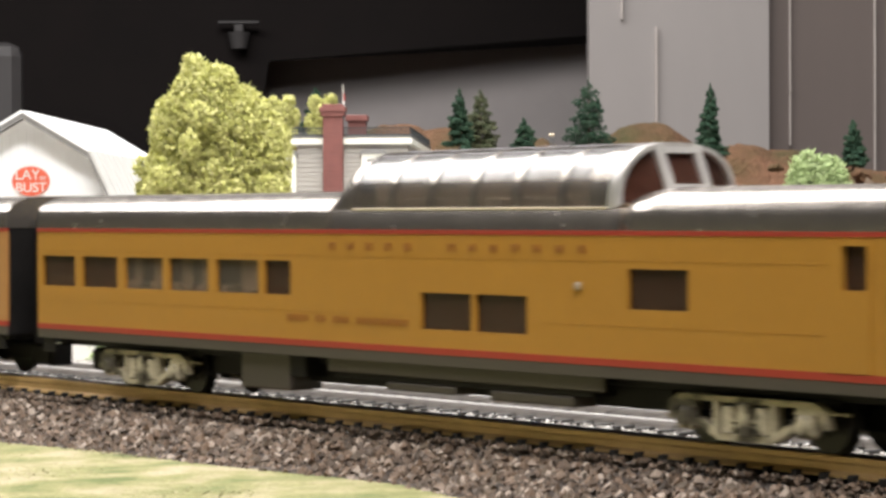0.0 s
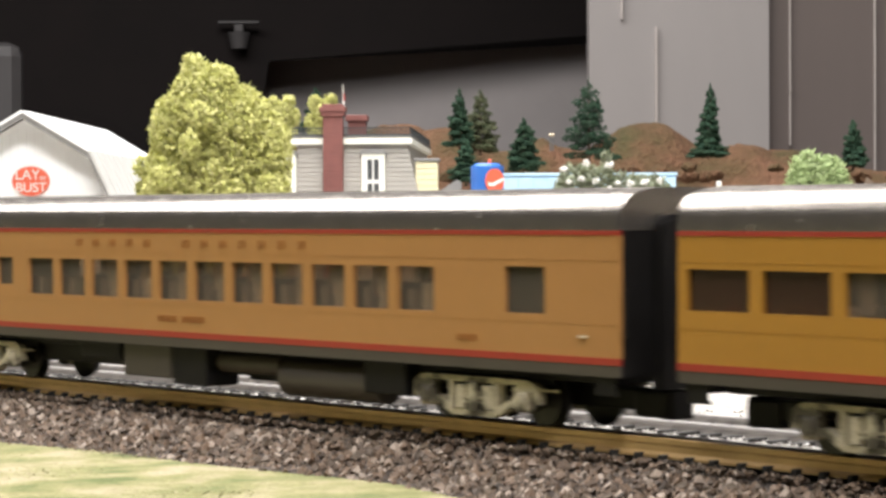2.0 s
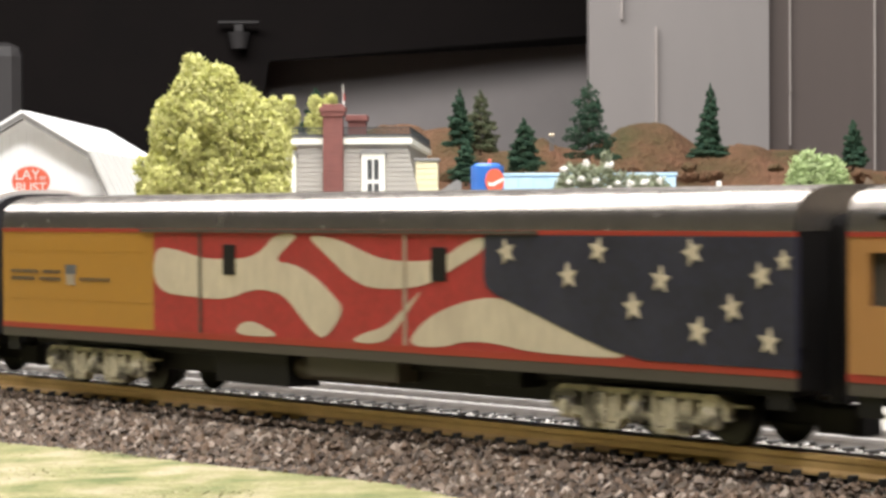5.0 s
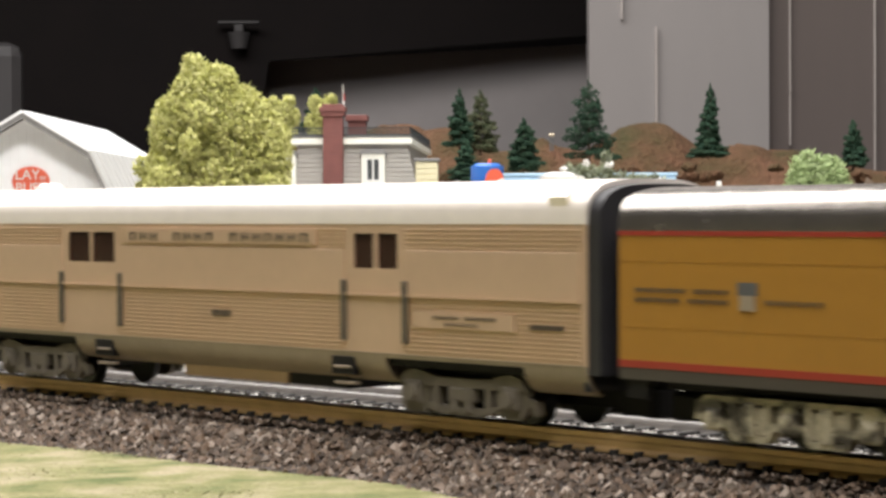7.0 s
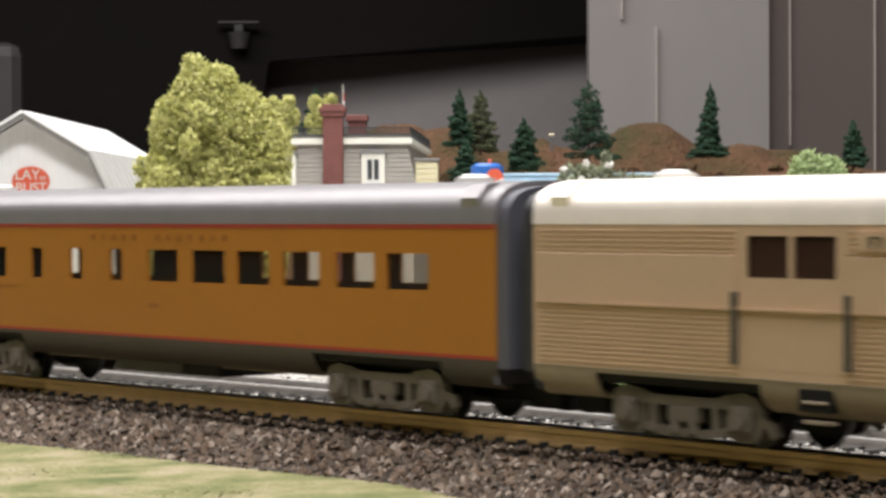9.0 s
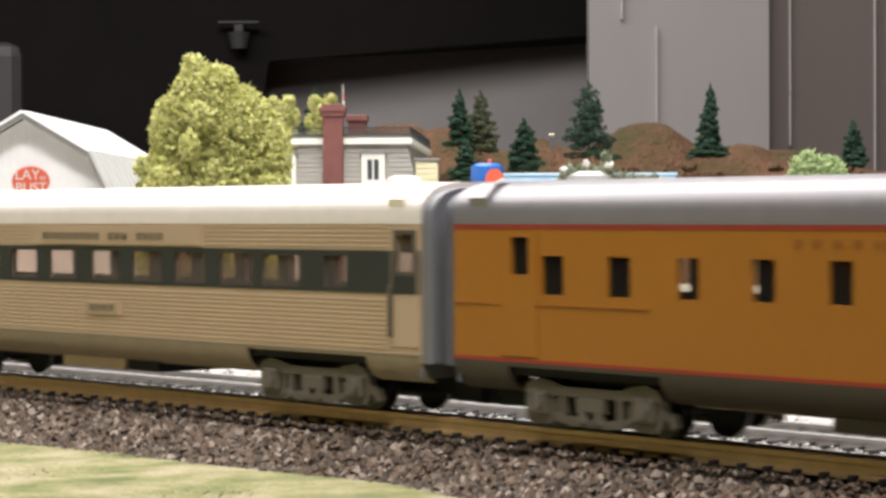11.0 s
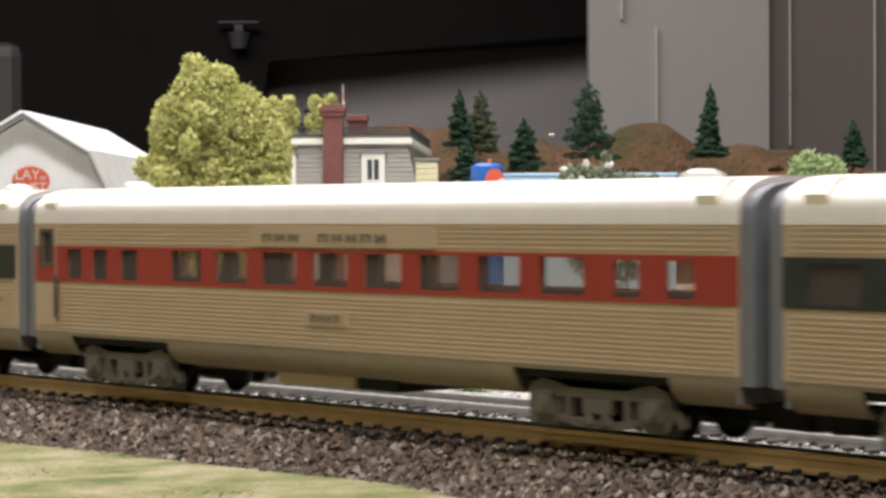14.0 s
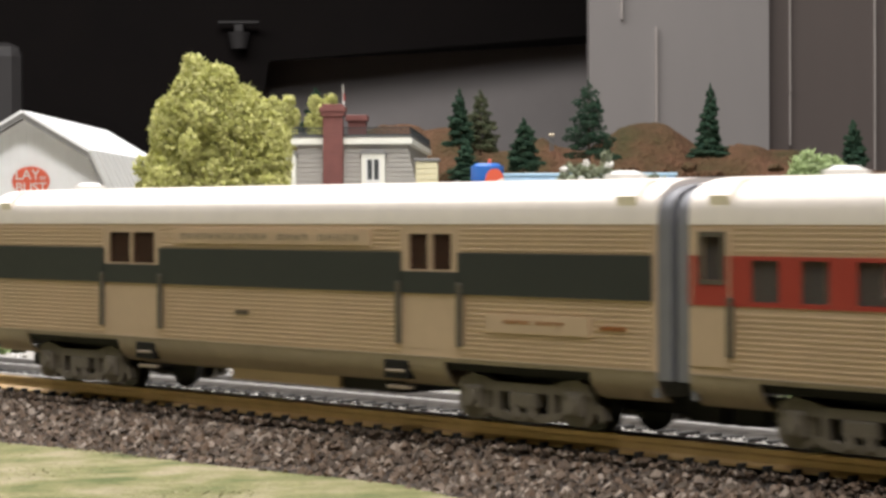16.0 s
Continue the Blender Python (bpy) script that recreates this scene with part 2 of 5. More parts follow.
def finish(bm, name, material, smooth=False, k=MM):
    bmesh.ops.recalc_face_normals(bm, faces=bm.faces)
    for v in bm.verts:
        v.co *= k
    me = bpy.data.meshes.new(name)
    bm.to_mesh(me)
    bm.free()
    for m in (material if isinstance(material, (list, tuple)) else [material]):
        me.materials.append(m)
    if smooth:
        me.shade_smooth()
        me.set_sharp_from_angle(angle=radians(35))
    return me


def part(name, bm, material, parent, label="", smooth=False, at=None):
    ob = new(name, finish(bm, name, material, smooth))
    ob.parent = parent
    if at is not None:
        ob.matrix_basis = at
    return tagged(ob, label)


def thing(name, label, category, m=None, group="", kind=""):
    ob = new(name)
    ob.empty_display_size = 0.01
    if m is not None:
        ob.matrix_basis = m
    return tagged(ob, label, category, group, kind)


def box(bm, x0, x1, y0, y1, z0, z1, bevel=0.0):
    v = [bm.verts.new(c) for c in itertools.product((x0, x1), (y0, y1), (z0, z1))]
    fs = [bm.faces.new([v[i] for i in f]) for f in ((0, 1, 3, 2), (4, 6, 7, 5), (0, 4, 5, 1), (2, 3, 7, 6), (0, 2, 6, 4), (1, 5, 7, 3))]
    if bevel:
        es = list({e for f in fs for e in f.edges})
        bmesh.ops.bevel(bm, geom=es, offset=bevel, segments=2, affect="EDGES", profile=0.5)
    return v


def boxes(*rows, bevel=0.0):
    bm = bmesh.new()
    for r in rows:
        box(bm, *r, bevel=bevel)
    return bm


def prism(bm, ring, x0, x1, caps=True, axis="x"):
    """Extrude a closed outline of (a, b) along an axis."""
    def at(u, a, b):
        return (u, a, b) if axis == "x" else ((a, u, b) if axis == "y" else (a, b, u))
    p = [bm.verts.new(at(x0, a, b)) for a, b in ring]
    q = [bm.verts.new(at(x1, a, b)) for a, b in ring]
    n = len(ring)
    for i in range(n):
        bm.faces.new((p[i], p[(i + 1) % n], q[(i + 1) % n], q[i]))
    if caps:
        bm.faces.new(p)
        bm.faces.new(q)


def cyl(bm, r, h, at=(0, 0, 0), axis="z", n=16, r2=None):
    m = Matrix.Translation(at)
    if axis == "x":
        m = m @ pose(0, 0, 0, 0, 90, 0)
    if axis == "y":
        m = m @ pose(0, 0, 0, 90, 0, 0)
    bmesh.ops.create_cone(bm, cap_ends=True, segments=n, radius1=r, radius2=r if r2 is None else r2, depth=h, matrix=m)


def holed(x0, x1, z0, z1, holes, y, t):
    """An upright panel with rectangular openings, t thick towards +y."""
    bm = bmesh.new()
    xs = sorted({x0, x1, *[min(max(h[i], x0), x1) for h in holes for i in (0, 1)]})
    zs = sorted({z0, z1, *[min(max(h[i], z0), z1) for h in holes for i in (2, 3)]})
    grid = {}

    def v(i, k, d):
        key = (i, k, d)
        if key not in grid:
            grid[key] = bm.verts.new((xs[i], y + d * t, zs[k]))
        return grid[key]

    def solid(i, k):
        if i < 0 or k < 0 or i >= len(xs) - 1 or k >= len(zs) - 1:
            return False
        cx, cz = (xs[i] + xs[i + 1]) / 2, (zs[k] + zs[k + 1]) / 2
        return not any(h[0] < cx < h[1] and h[2] < cz < h[3] for h in holes)
    for i in range(len(xs) - 1):
        for k in range(len(zs) - 1):
            if not solid(i, k):
                continue
            for d in (0, 1):
                bm.faces.new((v(i, k, d), v(i + 1, k, d), v(i + 1, k + 1, d), v(i, k + 1, d)))
            for di, dk, a, b in ((-1, 0, (0, 0), (0, 1)), (1, 0, (1, 0), (1, 1)), (0, -1, (0, 0), (1, 0)), (0, 1, (0, 1), (1, 1))):
                if not solid(i + di, k + dk):
                    bm.faces.new((v(i + a[0], k + a[1], 0), v(i + b[0], k + b[1], 0), v(i + b[0], k + b[1], 1), v(i + a[0], k + a[1], 1)))
    return bm


def arch(w, z0, h, p=0.75, n=18, drop=0.0):
    pts = []
    for i in range(n + 1):
        a = math.pi * i / n
        c, s = math.cos(a), math.sin(a)
        pts.append((w * math.copysign(abs(c) ** p, c), z0 + h * abs(s) ** p))
    return pts

# ---- the layout's ground, banks and track ----


def along(s, o, z):
    """A point of the bent line: s metres along it, o metres to its far side."""
    a = s / R_TRACK
    return Vector(((R_TRACK + o) * math.sin(a), -R_TRACK + (R_TRACK + o) * math.cos(a), z))


def sweep(name, ring, s0, s1, step, material, parent=None, closed=True, label="", jitter=None):
    n = int((s1 - s0) / step) + 1
    verts, faces, k = [], [], len(ring)
    for i in range(n):
        s = s0 + i * step
        for j, (o, z) in enumerate(ring):
            d = jitter(s, j) if jitter else (0, 0)
            verts.append(along(s, o + d[0], z + d[1]))
    for i in range(n - 1):
        for j in range(k if closed else k - 1):
            a, b = i * k + j, i * k + (j + 1) % k
            faces.append((a, b, b + k, a + k))
    if closed:
        faces += [tuple(range(k)), tuple(range((n - 1) * k, n * k))]
    me = bpy.data.meshes.new(name)
    me.from_pydata(verts, [], faces)
    me.materials.append(material)
    ob = new(name, me)
    ob.parent = parent
    return tagged(ob, label)


def edge_of_turf(s):
    return -0.0232 + 0.0030 * math.sin(s * 38 + 1.2) + 0.0012 * math.sin(s * 121)


GRASS_Z, YARD_Z, BED_Z, LINE2_Z = -0.0062, -0.0040, -0.0029, -0.0040
LINE2_DROP = -0.0022   # second line lies lower than the main line


def bank_z(o, s):
    e = edge_of_turf(s)
    k = min(1, max(0, (o + 0.0066) / (e + 0.0066)))
    return BED_Z + (GRASS_Z - 0.0004 - BED_Z) * k ** 1.15


# one sheet of ground: turf in front, bank of the line, pale yard behind
ground_rows = [-0.55, -0.3, -0.15, -0.08, -0.05, -0.038]
verts, faces, mats = [], [], []
S0, S1, SN = -1.15, 0.62, 220
cols = []
for i in range(SN + 1):
    s = S0 + (S1 - S0) * i / SN
    e = edge_of_turf(s)
    col = [(o, GRASS_Z) for o in ground_rows]
    col += [(e - 0.004, GRASS_Z + 0.0002), (e, GRASS_Z)] + [(e + (-0.0066 - e) * k / 5, bank_z(e + (-0.0066 - e) * k / 5, s)) for k in range(1, 6)]
    col += [(0.0, BED_Z), (0.0085, BED_Z), (0.0125, LINE2_Z), (0.024, LINE2_Z), (0.046, LINE2_Z), (0.056, YARD_Z), (0.2, YARD_Z), (0.5, YARD_Z), (0.8, YARD_Z), (1.02, YARD_Z)]
    cols.append([along(s, o, z) + Vector((0, 0, 0.0003 * noise.noise((s * 60, o * 60, 0)) if abs(o) > 0.012 else 0)) for o, z in col])
K = len(cols[0])
for c in cols:
    verts += c
for i in range(SN):
    for j in range(K - 1):
        a = i * K + j
        faces.append((a, a + 1, a + 1 + K, a + K))
        mats.append(0 if j < 7 else (1 if j < 12 else (4 if j < 18 else (2 if j < 20 else 3))))
me = bpy.data.meshes.new("ground")
me.from_pydata(verts, [], faces)
for m in (GRASS, BED, YARD, EARTH, GRAVEL):
    me.materials.append(m)
me.polygons.foreach_set("material_index", mats)
me.shade_smooth()
tagged(new("ground", me), "layout ground with yellow-green turf, dark ballast bank and pale yard", "ground", kind="structure")


def scatter(name, spots, sizes, material, label, category, flat=0.7, seed=3, shape="stone"):
    """Many small loose bits as one object."""
    rng = np.random.default_rng(seed)
    n = len(spots)
    if shape == "stone":
        base = np.array([(1, 0, 0), (-1, 0, 0), (0, 1, 0), (0, -1, 0), (0, 0, 1), (0, 0, -1), (.6, .6, .6), (-.6, .6, -.6)], float)
        tri = [(0, 2, 6), (2, 4, 6), (4, 0, 6), (4, 2, 1), (4, 1, 3), (4, 3, 0), (5, 0, 3), (5, 3, 1), (5, 7, 0), (0, 7, 2), (7, 1, 2), (5, 1, 7)]
    else:
        base = np.array([(-.5, 0, 0), (.5, 0, 0), (0, .12, 1.0), (0.0, .4, .3)], float)
        tri = [(0, 1, 2), (1, 3, 2), (3, 0, 2), (0, 3, 1)]
    b = base[None] * (1 + rng.uniform(-.35, .35, (n, len(base), 3)))
    b[:, :, 2] *= flat
    ang = rng.uniform(0, 2 * np.pi, n)
    c, s = np.cos(ang), np.sin(ang)
    x = b[:, :, 0] * c[:, None] - b[:, :, 1] * s[:, None]
    y = b[:, :, 0] * s[:, None] + b[:, :, 1] * c[:, None]
    tilt = rng.uniform(-.5, .5, n)[:, None]
    z = b[:, :, 2] + x * tilt
    p = np.stack([x, y, z], -1) * np.asarray(sizes)[:, None, None] + np.asarray(spots)[:, None, :]
    f = (np.asarray(tri)[None] + (np.arange(n) * len(base))[:, None, None]).reshape(-1, 3)
    me = bpy.data.meshes.new(name)
    me.from_pydata(p.reshape(-1, 3).tolist(), [], f.tolist())
    me.materials.append(material)
    return tagged(new(name, me), label, category, kind="stuff")


rng = np.random.default_rng(11)
pts, szs = [], []
for _ in range(34000):
    s = rng.uniform(-0.42, 0.16)
    e = edge_of_turf(s) - 0.0015 * rng.random() ** 2
    o = e + (-0.0066 - e) * rng.random()
    pts.append(along(s, o, bank_z(o, s) + rng.uniform(-0.0003, 0.0004 if o < -0.009 else 0.0001)))
    szs.append(0.00020 + (0.00056 if o < -0.0095 else 0.00022) * rng.random() ** 2.2)
for k in range(int((0.16 + 0.42) / 0.0038)):
    s = -0.617 + 0.0038 * (k + 52.5)
    for _ in range(26):
        pts.append(along(s + rng.uniform(-0.0010, 0.0010), rng.uniform(-0.0086, -0.0062), -0.0024 + rng.uniform(-0.0003, 0.0002)))
        szs.append(rng.uniform(0.0002, 0.0004))
scatter("ballast_stones", pts, szs, STONES, "coarse dark grey-brown ballast stones on the track bank", "ballast", 0.95)
pts, szs = [], []
for _ in range(9000):
    s, o = rng.uniform(-0.6, 0.16), rng.choice([rng.uniform(-0.0042, 0.014), rng.uniform(0.018, 0.06)])
    pts.append(along(s, o, (BED_Z if o < 0.0085 else LINE2_Z if o < 0.046 else LINE2_Z + (YARD_Z - LINE2_Z) * min(1, (o - 0.046) / 0.01)) + 0.0001))
    szs.append(rng.uniform(0.0003, 0.0007))
for k in range(int(0.62 / 0.0038)):
    for _ in range(34):
        pts.append(along(-0.697 + 0.0038 * (k + .5) + 0.15 + rng.uniform(-0.0009, 0.0009), rng.uniform(0.0240, 0.0286), -0.0035 + rng.uniform(-0.0002, 0.0001)))
        szs.append(rng.uniform(0.0002, 0.00035))
scatter("pale_ballast", pts, szs, PALE_STONES, "loose pale grey gravel between and behind the tracks", "gravel", seed=5)
pts, szs = [], []
for _ in range(26000):
    s = rng.uniform(-0.30, 0.12)
    o = edge_of_turf(s) + 0.0030 * rng.random() ** 2 - 0.045 * rng.random() ** 1.3
    pts.append(along(s, o, max(GRASS_Z, bank_z(o, s) if o > edge_of_turf(s) else GRASS_Z) - 0.00002))
    szs.append(0.00010 + 0.00018 * rng.random() ** 2)
scatter("turf_flecks", pts, szs, TUFT, "pale yellow-green scatter turf in front of the bank", "grass", 0.18, 7, "stone")

RAIL_RING = [(-0.00034, 0), (0.00034, 0), (0.00042, -0.00008), (0.00042, -0.00055), (0.00034, -0.0008), (0.00036, -0.0014), (0.0008, -0.0018), (0.0008, -0.00205), (-0.0008, -0.00205), (-0.0008, -0.0018), (-0.00036, -0.0014), (-0.00034, -0.0008), (-0.00042, -0.00055), (-0.00042, -0.00008)]


def railway(name, label, shift, s0, s1, material, spacing):
    track = thing(name, label, "railway track", group="railway tracks")
    for side in (-0.0049, 0.0049):
        sweep("rail", [(shift + side + o, z + (LINE2_DROP if shift else (-0.0009 if side > 0 else 0))) for o, z in RAIL_RING], s0, s1, 0.01, material if side < 0 else RAIL_GREY, track, label="brass-brown rail" if material is RAIL and side < 0 else "nickel-grey rail")
    if shift:
        sweep("roadbed", [(shift + o, z) for o, z in ((-0.0125, -0.0042), (-0.0102, -0.0036), (0.0102, -0.0036), (0.0125, -0.0042))], s0, s1, 0.02, GRAVEL, track, label="pale gravel roadbed")
    bm = bmesh.new()
    half = 8.6 if shift else 6.25
    box(bm, -.5 if shift else -.62, .5 if shift else .62, -half, 6.6, -1.4, 0, bevel=0.1)
    for y in () if shift else (-6.45, 5.0):
        box(bm, -.4, .4, y, y + 1.45, -.2, .45, bevel=0.14)
    tie = finish(bm, "tie", TIE)
    i, s = 0, s0 + 0.003
    while s < s1:
        ob = new("tie", tie)
        ob.parent = track
        p = along(s, shift, -0.00315 if shift else -0.00206)
        ob.matrix_basis = Matrix.Translation(p) @ pose(0, 0, 0, 0, 0, -math.degrees(s / R_TRACK) + rng.uniform(-1.2, 1.2))
        s += spacing
    return track


# ---- the train ----
W2 = 9.5      # half width of the cars
S_A, S_B = 0.521588, 0.002568


def line_s(t):
    k = t / 8 - 1
    return S_A * k + S_B * k * k


MOVERS, ROLLERS = [], []


def wheelset(truck, x):
    bm = bmesh.new()
    for y in (-4.6, 4.6):
        cyl(bm, 2.9, 1.0, (0, y, 0), "y", 20)
        cyl(bm, 3.35, 0.35, (0, y * 0.88, 0), "y", 20)
        for a in range(4):
            box(bm, 0.9 * math.cos(a * 1.571) - .25, 0.9 * math.cos(a * 1.571) + .25, y - .62, y + .62, 0.9 * math.sin(a * 1.571) - .25, 0.9 * math.sin(a * 1.571) + .25)
    cyl(bm, 0.6, 13.4, (0, 0, 0), "y", 10)
    ob = part("wheelset", bm, WHEEL, truck, "dark metal wheels on an axle", True, pose(x * MM, 0, 2.9 * MM))
    ROLLERS.append((ob, x * MM))


def pale_frame(six):
    """Cast side frame: arched top bar, journal boxes, drooping equalisers, springs and hangers."""
    bm = bmesh.new()
    hw = 8.2 if not six else 10.6
    xs = (-hw, hw) if not six else (-hw, 0, hw)
    y0, y1 = -8.3, -7.2
    prism(bm, [(-hw - 2.7, 2.7), (-hw - 2.5, 4.5), (-hw - 1.1, 5.25), (hw + 1.1, 5.25), (hw + 2.5, 4.5), (hw + 2.7, 2.7), (hw + 2.0, 2.7), (hw + 1.7, 4.0), (hw + .6, 4.65), (-hw - .6, 4.65), (-hw - 1.7, 4.0), (-hw - 2.0, 2.7)], y0, y1, axis="y")
    for x in xs:
        box(bm, x - 1.15, x + 1.15, y0 - .35, y1, 1.7, 4.0, bevel=0.3)
        cyl(bm, .85, 0.8, (x, y0 - .4, 2.9), "y", 12)
        prism(bm, [(x - 1.6, 4.0), (x + 1.6, 4.0), (x + .8, 4.7), (x - .8, 4.7)], y0 - .1, y1, axis="y")
    for a, b in zip(xs[:-1], xs[1:]):
        m, q = (a + b) / 2, (b - a) / 2
        k = q / 8.2
        prism(bm, [(m - q + .9, 2.9), (m - q + 2.2, 2.9), (m - 3.4 * k, 1.55), (m + 3.4 * k, 1.55), (m + q - 2.2, 2.9), (m + q - .9, 2.9), (m + q - .9, 2.3), (m + q - 2.0, 2.1), (m + 3.7 * k, .85), (m - 3.7 * k, .85), (m - q + 2.0, 2.1), (m - q + .9, 2.3)], y0 - .15, y1 + .2, axis="y")
        for dx in (-3.9, 3.9):
            box(bm, m + dx * k - .3, m + dx * k + .3, y0 - .25, y1, 1.2, 4.9, bevel=.1)
        for dx in (-2.3, 2.3):
            cyl(bm, .7 * k + .1, 2.6, (m + dx * k, y0 + .3, 3.0), "z", 10)
        box(bm, m - .75, m + .75, y0 - .4, y1, 1.3, 4.8, bevel=.2)
        for z in (2.25, 2.8):
            box(bm, m - 2.9 * k, m + 2.9 * k, y0 - .2, y1, z, z + .25)
    box(bm, hw + 2.4, hw + 5.2, y0 + .5, y1 - .2, 4.1, 4.4, bevel=.1)
    return bm


def grey_frame():
    """Cast side frame: swelling ends round the journals, a dipped top bar, a low equaliser and a spring nest."""
    bm = bmesh.new()
    y0, y1 = -8.2, -7.0
    prism(bm, [(-11.2, 4.0), (-10.4, 5.2), (-8.6, 5.7), (-6.4, 5.4), (-4.6, 4.9), (4.6, 4.9), (6.4, 5.4), (8.6, 5.7), (10.4, 5.2), (11.2, 4.0), (6.0, 3.9), (-6.0, 3.9)], y0, y1, axis="y")
    prism(bm, [(-7.0, 2.0), (-5.4, 1.0), (-3.0, .7), (3.0, .7), (5.4, 1.0), (7.0, 2.0), (5.6, 2.0), (3.0, 1.6), (-3.0, 1.6), (-5.6, 2.0)], y0 + .1, y1, axis="y")
    for x in (-8.5, 8.5):
        ring = [(x + 2.7 * math.copysign(abs(math.cos(a)) ** .7, math.cos(a)), 3.0 + 2.35 * math.copysign(abs(math.sin(a)) ** .7, math.sin(a))) for a in (2 * math.pi * i / 18 for i in range(18))]
        prism(bm, ring, y0 + .25, y1, axis="y")
        box(bm, x - 1.5, x + 1.5, y0 - .35, y0 + .4, 1.6, 4.4, bevel=.35)
        cyl(bm, .95, .5, (x, y0 - .5, 3.0), "y", 14)
    for x in (-4.6, 4.6):
        box(bm, x - .45, x + .45, y0 - .1, y1, 1.0, 4.6, bevel=.15)
    box(bm, -2.3, 2.3, y0 - .2, y1, 2.2, 3.9, bevel=.25)
    for x in (-1.3, 1.3):
        cyl(bm, .75, 1.4, (x, y0 + .3, 1.9), "z", 10)
    prism(bm, [(11.0, 3.4), (12.6, 2.9), (13.0, 1.6), (12.2, 1.2), (11.6, 2.2), (10.8, 2.4)], y0 + .3, y1, axis="y")
    return bm


def mirror_y(bm):
    for v in bm.verts:
        v.co.y = -v.co.y
    return bm


def add_truck(car, x, style, out):
    mat = TRUCK_PALE if style != "grey" else TRUCK_GREY
    six = style == "six"
    bm = boxes((-4, 4, -6.6, 6.6, 3.2, 5.0), (-1.6, 1.6, -3, 3, 4.6, 6.4), bevel=.3)
    box(bm, 5, 10, -6.2, 6.2, 3.6, 4.6)
    box(bm, -10, -5, -6.2, 6.2, 3.6, 4.6)
    if style == "grey":   # inner plates behind the side frames
        for y in (-6.95, 6.75):
            box(bm, -6.4, 6.4, y, y + .2, 1.3, 4.9)
    truck = part("truck", bm, BLACK, car, "black truck under the car", at=pose(x * MM, 0, 0))
    mk = (lambda: pale_frame(six)) if style != "grey" else grey_frame
    part("side_frame", mk(), mat, truck, "weathered cast side frame with journal boxes")
    part("side_frame", mirror_y(mk()), mat, truck, "weathered cast side frame with journal boxes")
    for w in ((-8.2, 8.2) if not six else (-10.6, 0, 10.6)):
        wheelset(truck, w)
    # coupler arm that swings with the truck
    bm = boxes((8.5, 21.5, -1.4, 1.4, 2.2, 4.6), (19, 24.0, -1.7, 1.7, 1.6, 4.4), (22.4, 24.4, -1.2, 2.2, 1.4, 4.6), bevel=.3)
    if out < 0:
        for v in bm.verts:
            v.co.x = -v.co.x
    part("coupler", bm, BLACK, truck, "black knuckle coupler and its arm")


def lettering(car, x0, x1, z0, z1, words, mat, name="lettering", proud=.12, fill=.80):
    """Plain blocks, one for each sign of a painted line, both sides."""
    total = sum(words) + 1.2 * (len(words) - 1)
    step = (x1 - x0) / total
    bm = bmesh.new()
    x = x0
    h = z1 - z0
    for w in words:
        for i in range(w):
            a, b = x + step * .16, x + step * fill
            box(bm, a, a + (b - a) * .26, -W2 - proud, -W2 + .02, z0, z1)
            box(bm, b - (b - a) * .26, b, -W2 - proud, -W2 + .02, z0 + h * (.1 if i % 2 else .0), z1)
            box(bm, a, b, -W2 - proud + .005, -W2 + .02, z0 + h * (.40 if i % 3 else .80), z0 + h * (.60 if i % 3 else 1.0))
            x += step
        x += step * 1.2
    part(name, bm, mat, car)


def seats(car, x0, x1, step, mat, zt=14.6):
    x = x0
    while x < x1:
        for y in (-5.6, 5.6):
            bm = boxes((x - 1.6, x + 1.6, y - 3, y + 3, 7.6, 10.4), (x - 2.0, x - .9, y - 3, y + 3, 8.4, zt), bevel=.3)
            part("seat", bm, mat, car, "plain moulded seat inside")
        x += step


def panes(car, holes, mat, y=W2 - .55, clear=()):
    for i, h in enumerate(holes):
        for sgn in (-1, 1):
            bm = boxes((h[0] - .15, h[1] + .15, sgn * y - .1, sgn * y + .1, h[2] - .15, h[3] + .15))
            ob = part("window_pane", bm, COACH_GLASS if i in clear else mat, car)
            ob.visible_shadow = False


def car_roof(car, L, ze, h, mat, label, gaps=(), inset=0.0):
    cuts = [-L / 2] + [g for pair in gaps for g in pair] + [L / 2]
    for a, b in zip(cuts[::2], cuts[1::2]):
        bm = bmesh.new()
        prism(bm, arch(W2 + .08, ze, h, .62, 22), a, b)
        ob = part("roof", bm, mat, car, label, True)


def end_wall(car, x, ze, h, zb, mat, dia_mat, sgn):
    bm = bmesh.new()
    ring = [(-W2 + .3, zb), (W2 - .3, zb)] + arch(W2 - .25, ze - .1, h - .2, .62, 16)
    prism(bm, ring, x - sgn * .7, x - sgn * .05)
    part("end_wall", bm, mat, car)
    bm = bmesh.new()
    ring = [(-4.6, 5.0), (4.6, 5.0)] + arch(4.6, ze - 1.2, 2.6, .5, 10)
    prism(bm, ring, x - sgn * .1, x + sgn * 1.7)
    part("diaphragm", bm, dia_mat, car, "dark folded gangway bellows")
    for i in range(3):
        bm = bmesh.new()
        prism(bm, [(a * 1.06, 5 + (b - 5) * 1.02) for a, b in ring], x + sgn * (.3 + .5 * i), x + sgn * (.5 + .5 * i))
        part("fold", bm, dia_mat, car)
    for y in (-W2 + .7, W2 - .7):
        cyl_bm = bmesh.new()
        cyl(cyl_bm, .22, 5.0, (x + sgn * .25, y, 13), "z", 8)
        part("grab_rail", cyl_bm, mat, car)


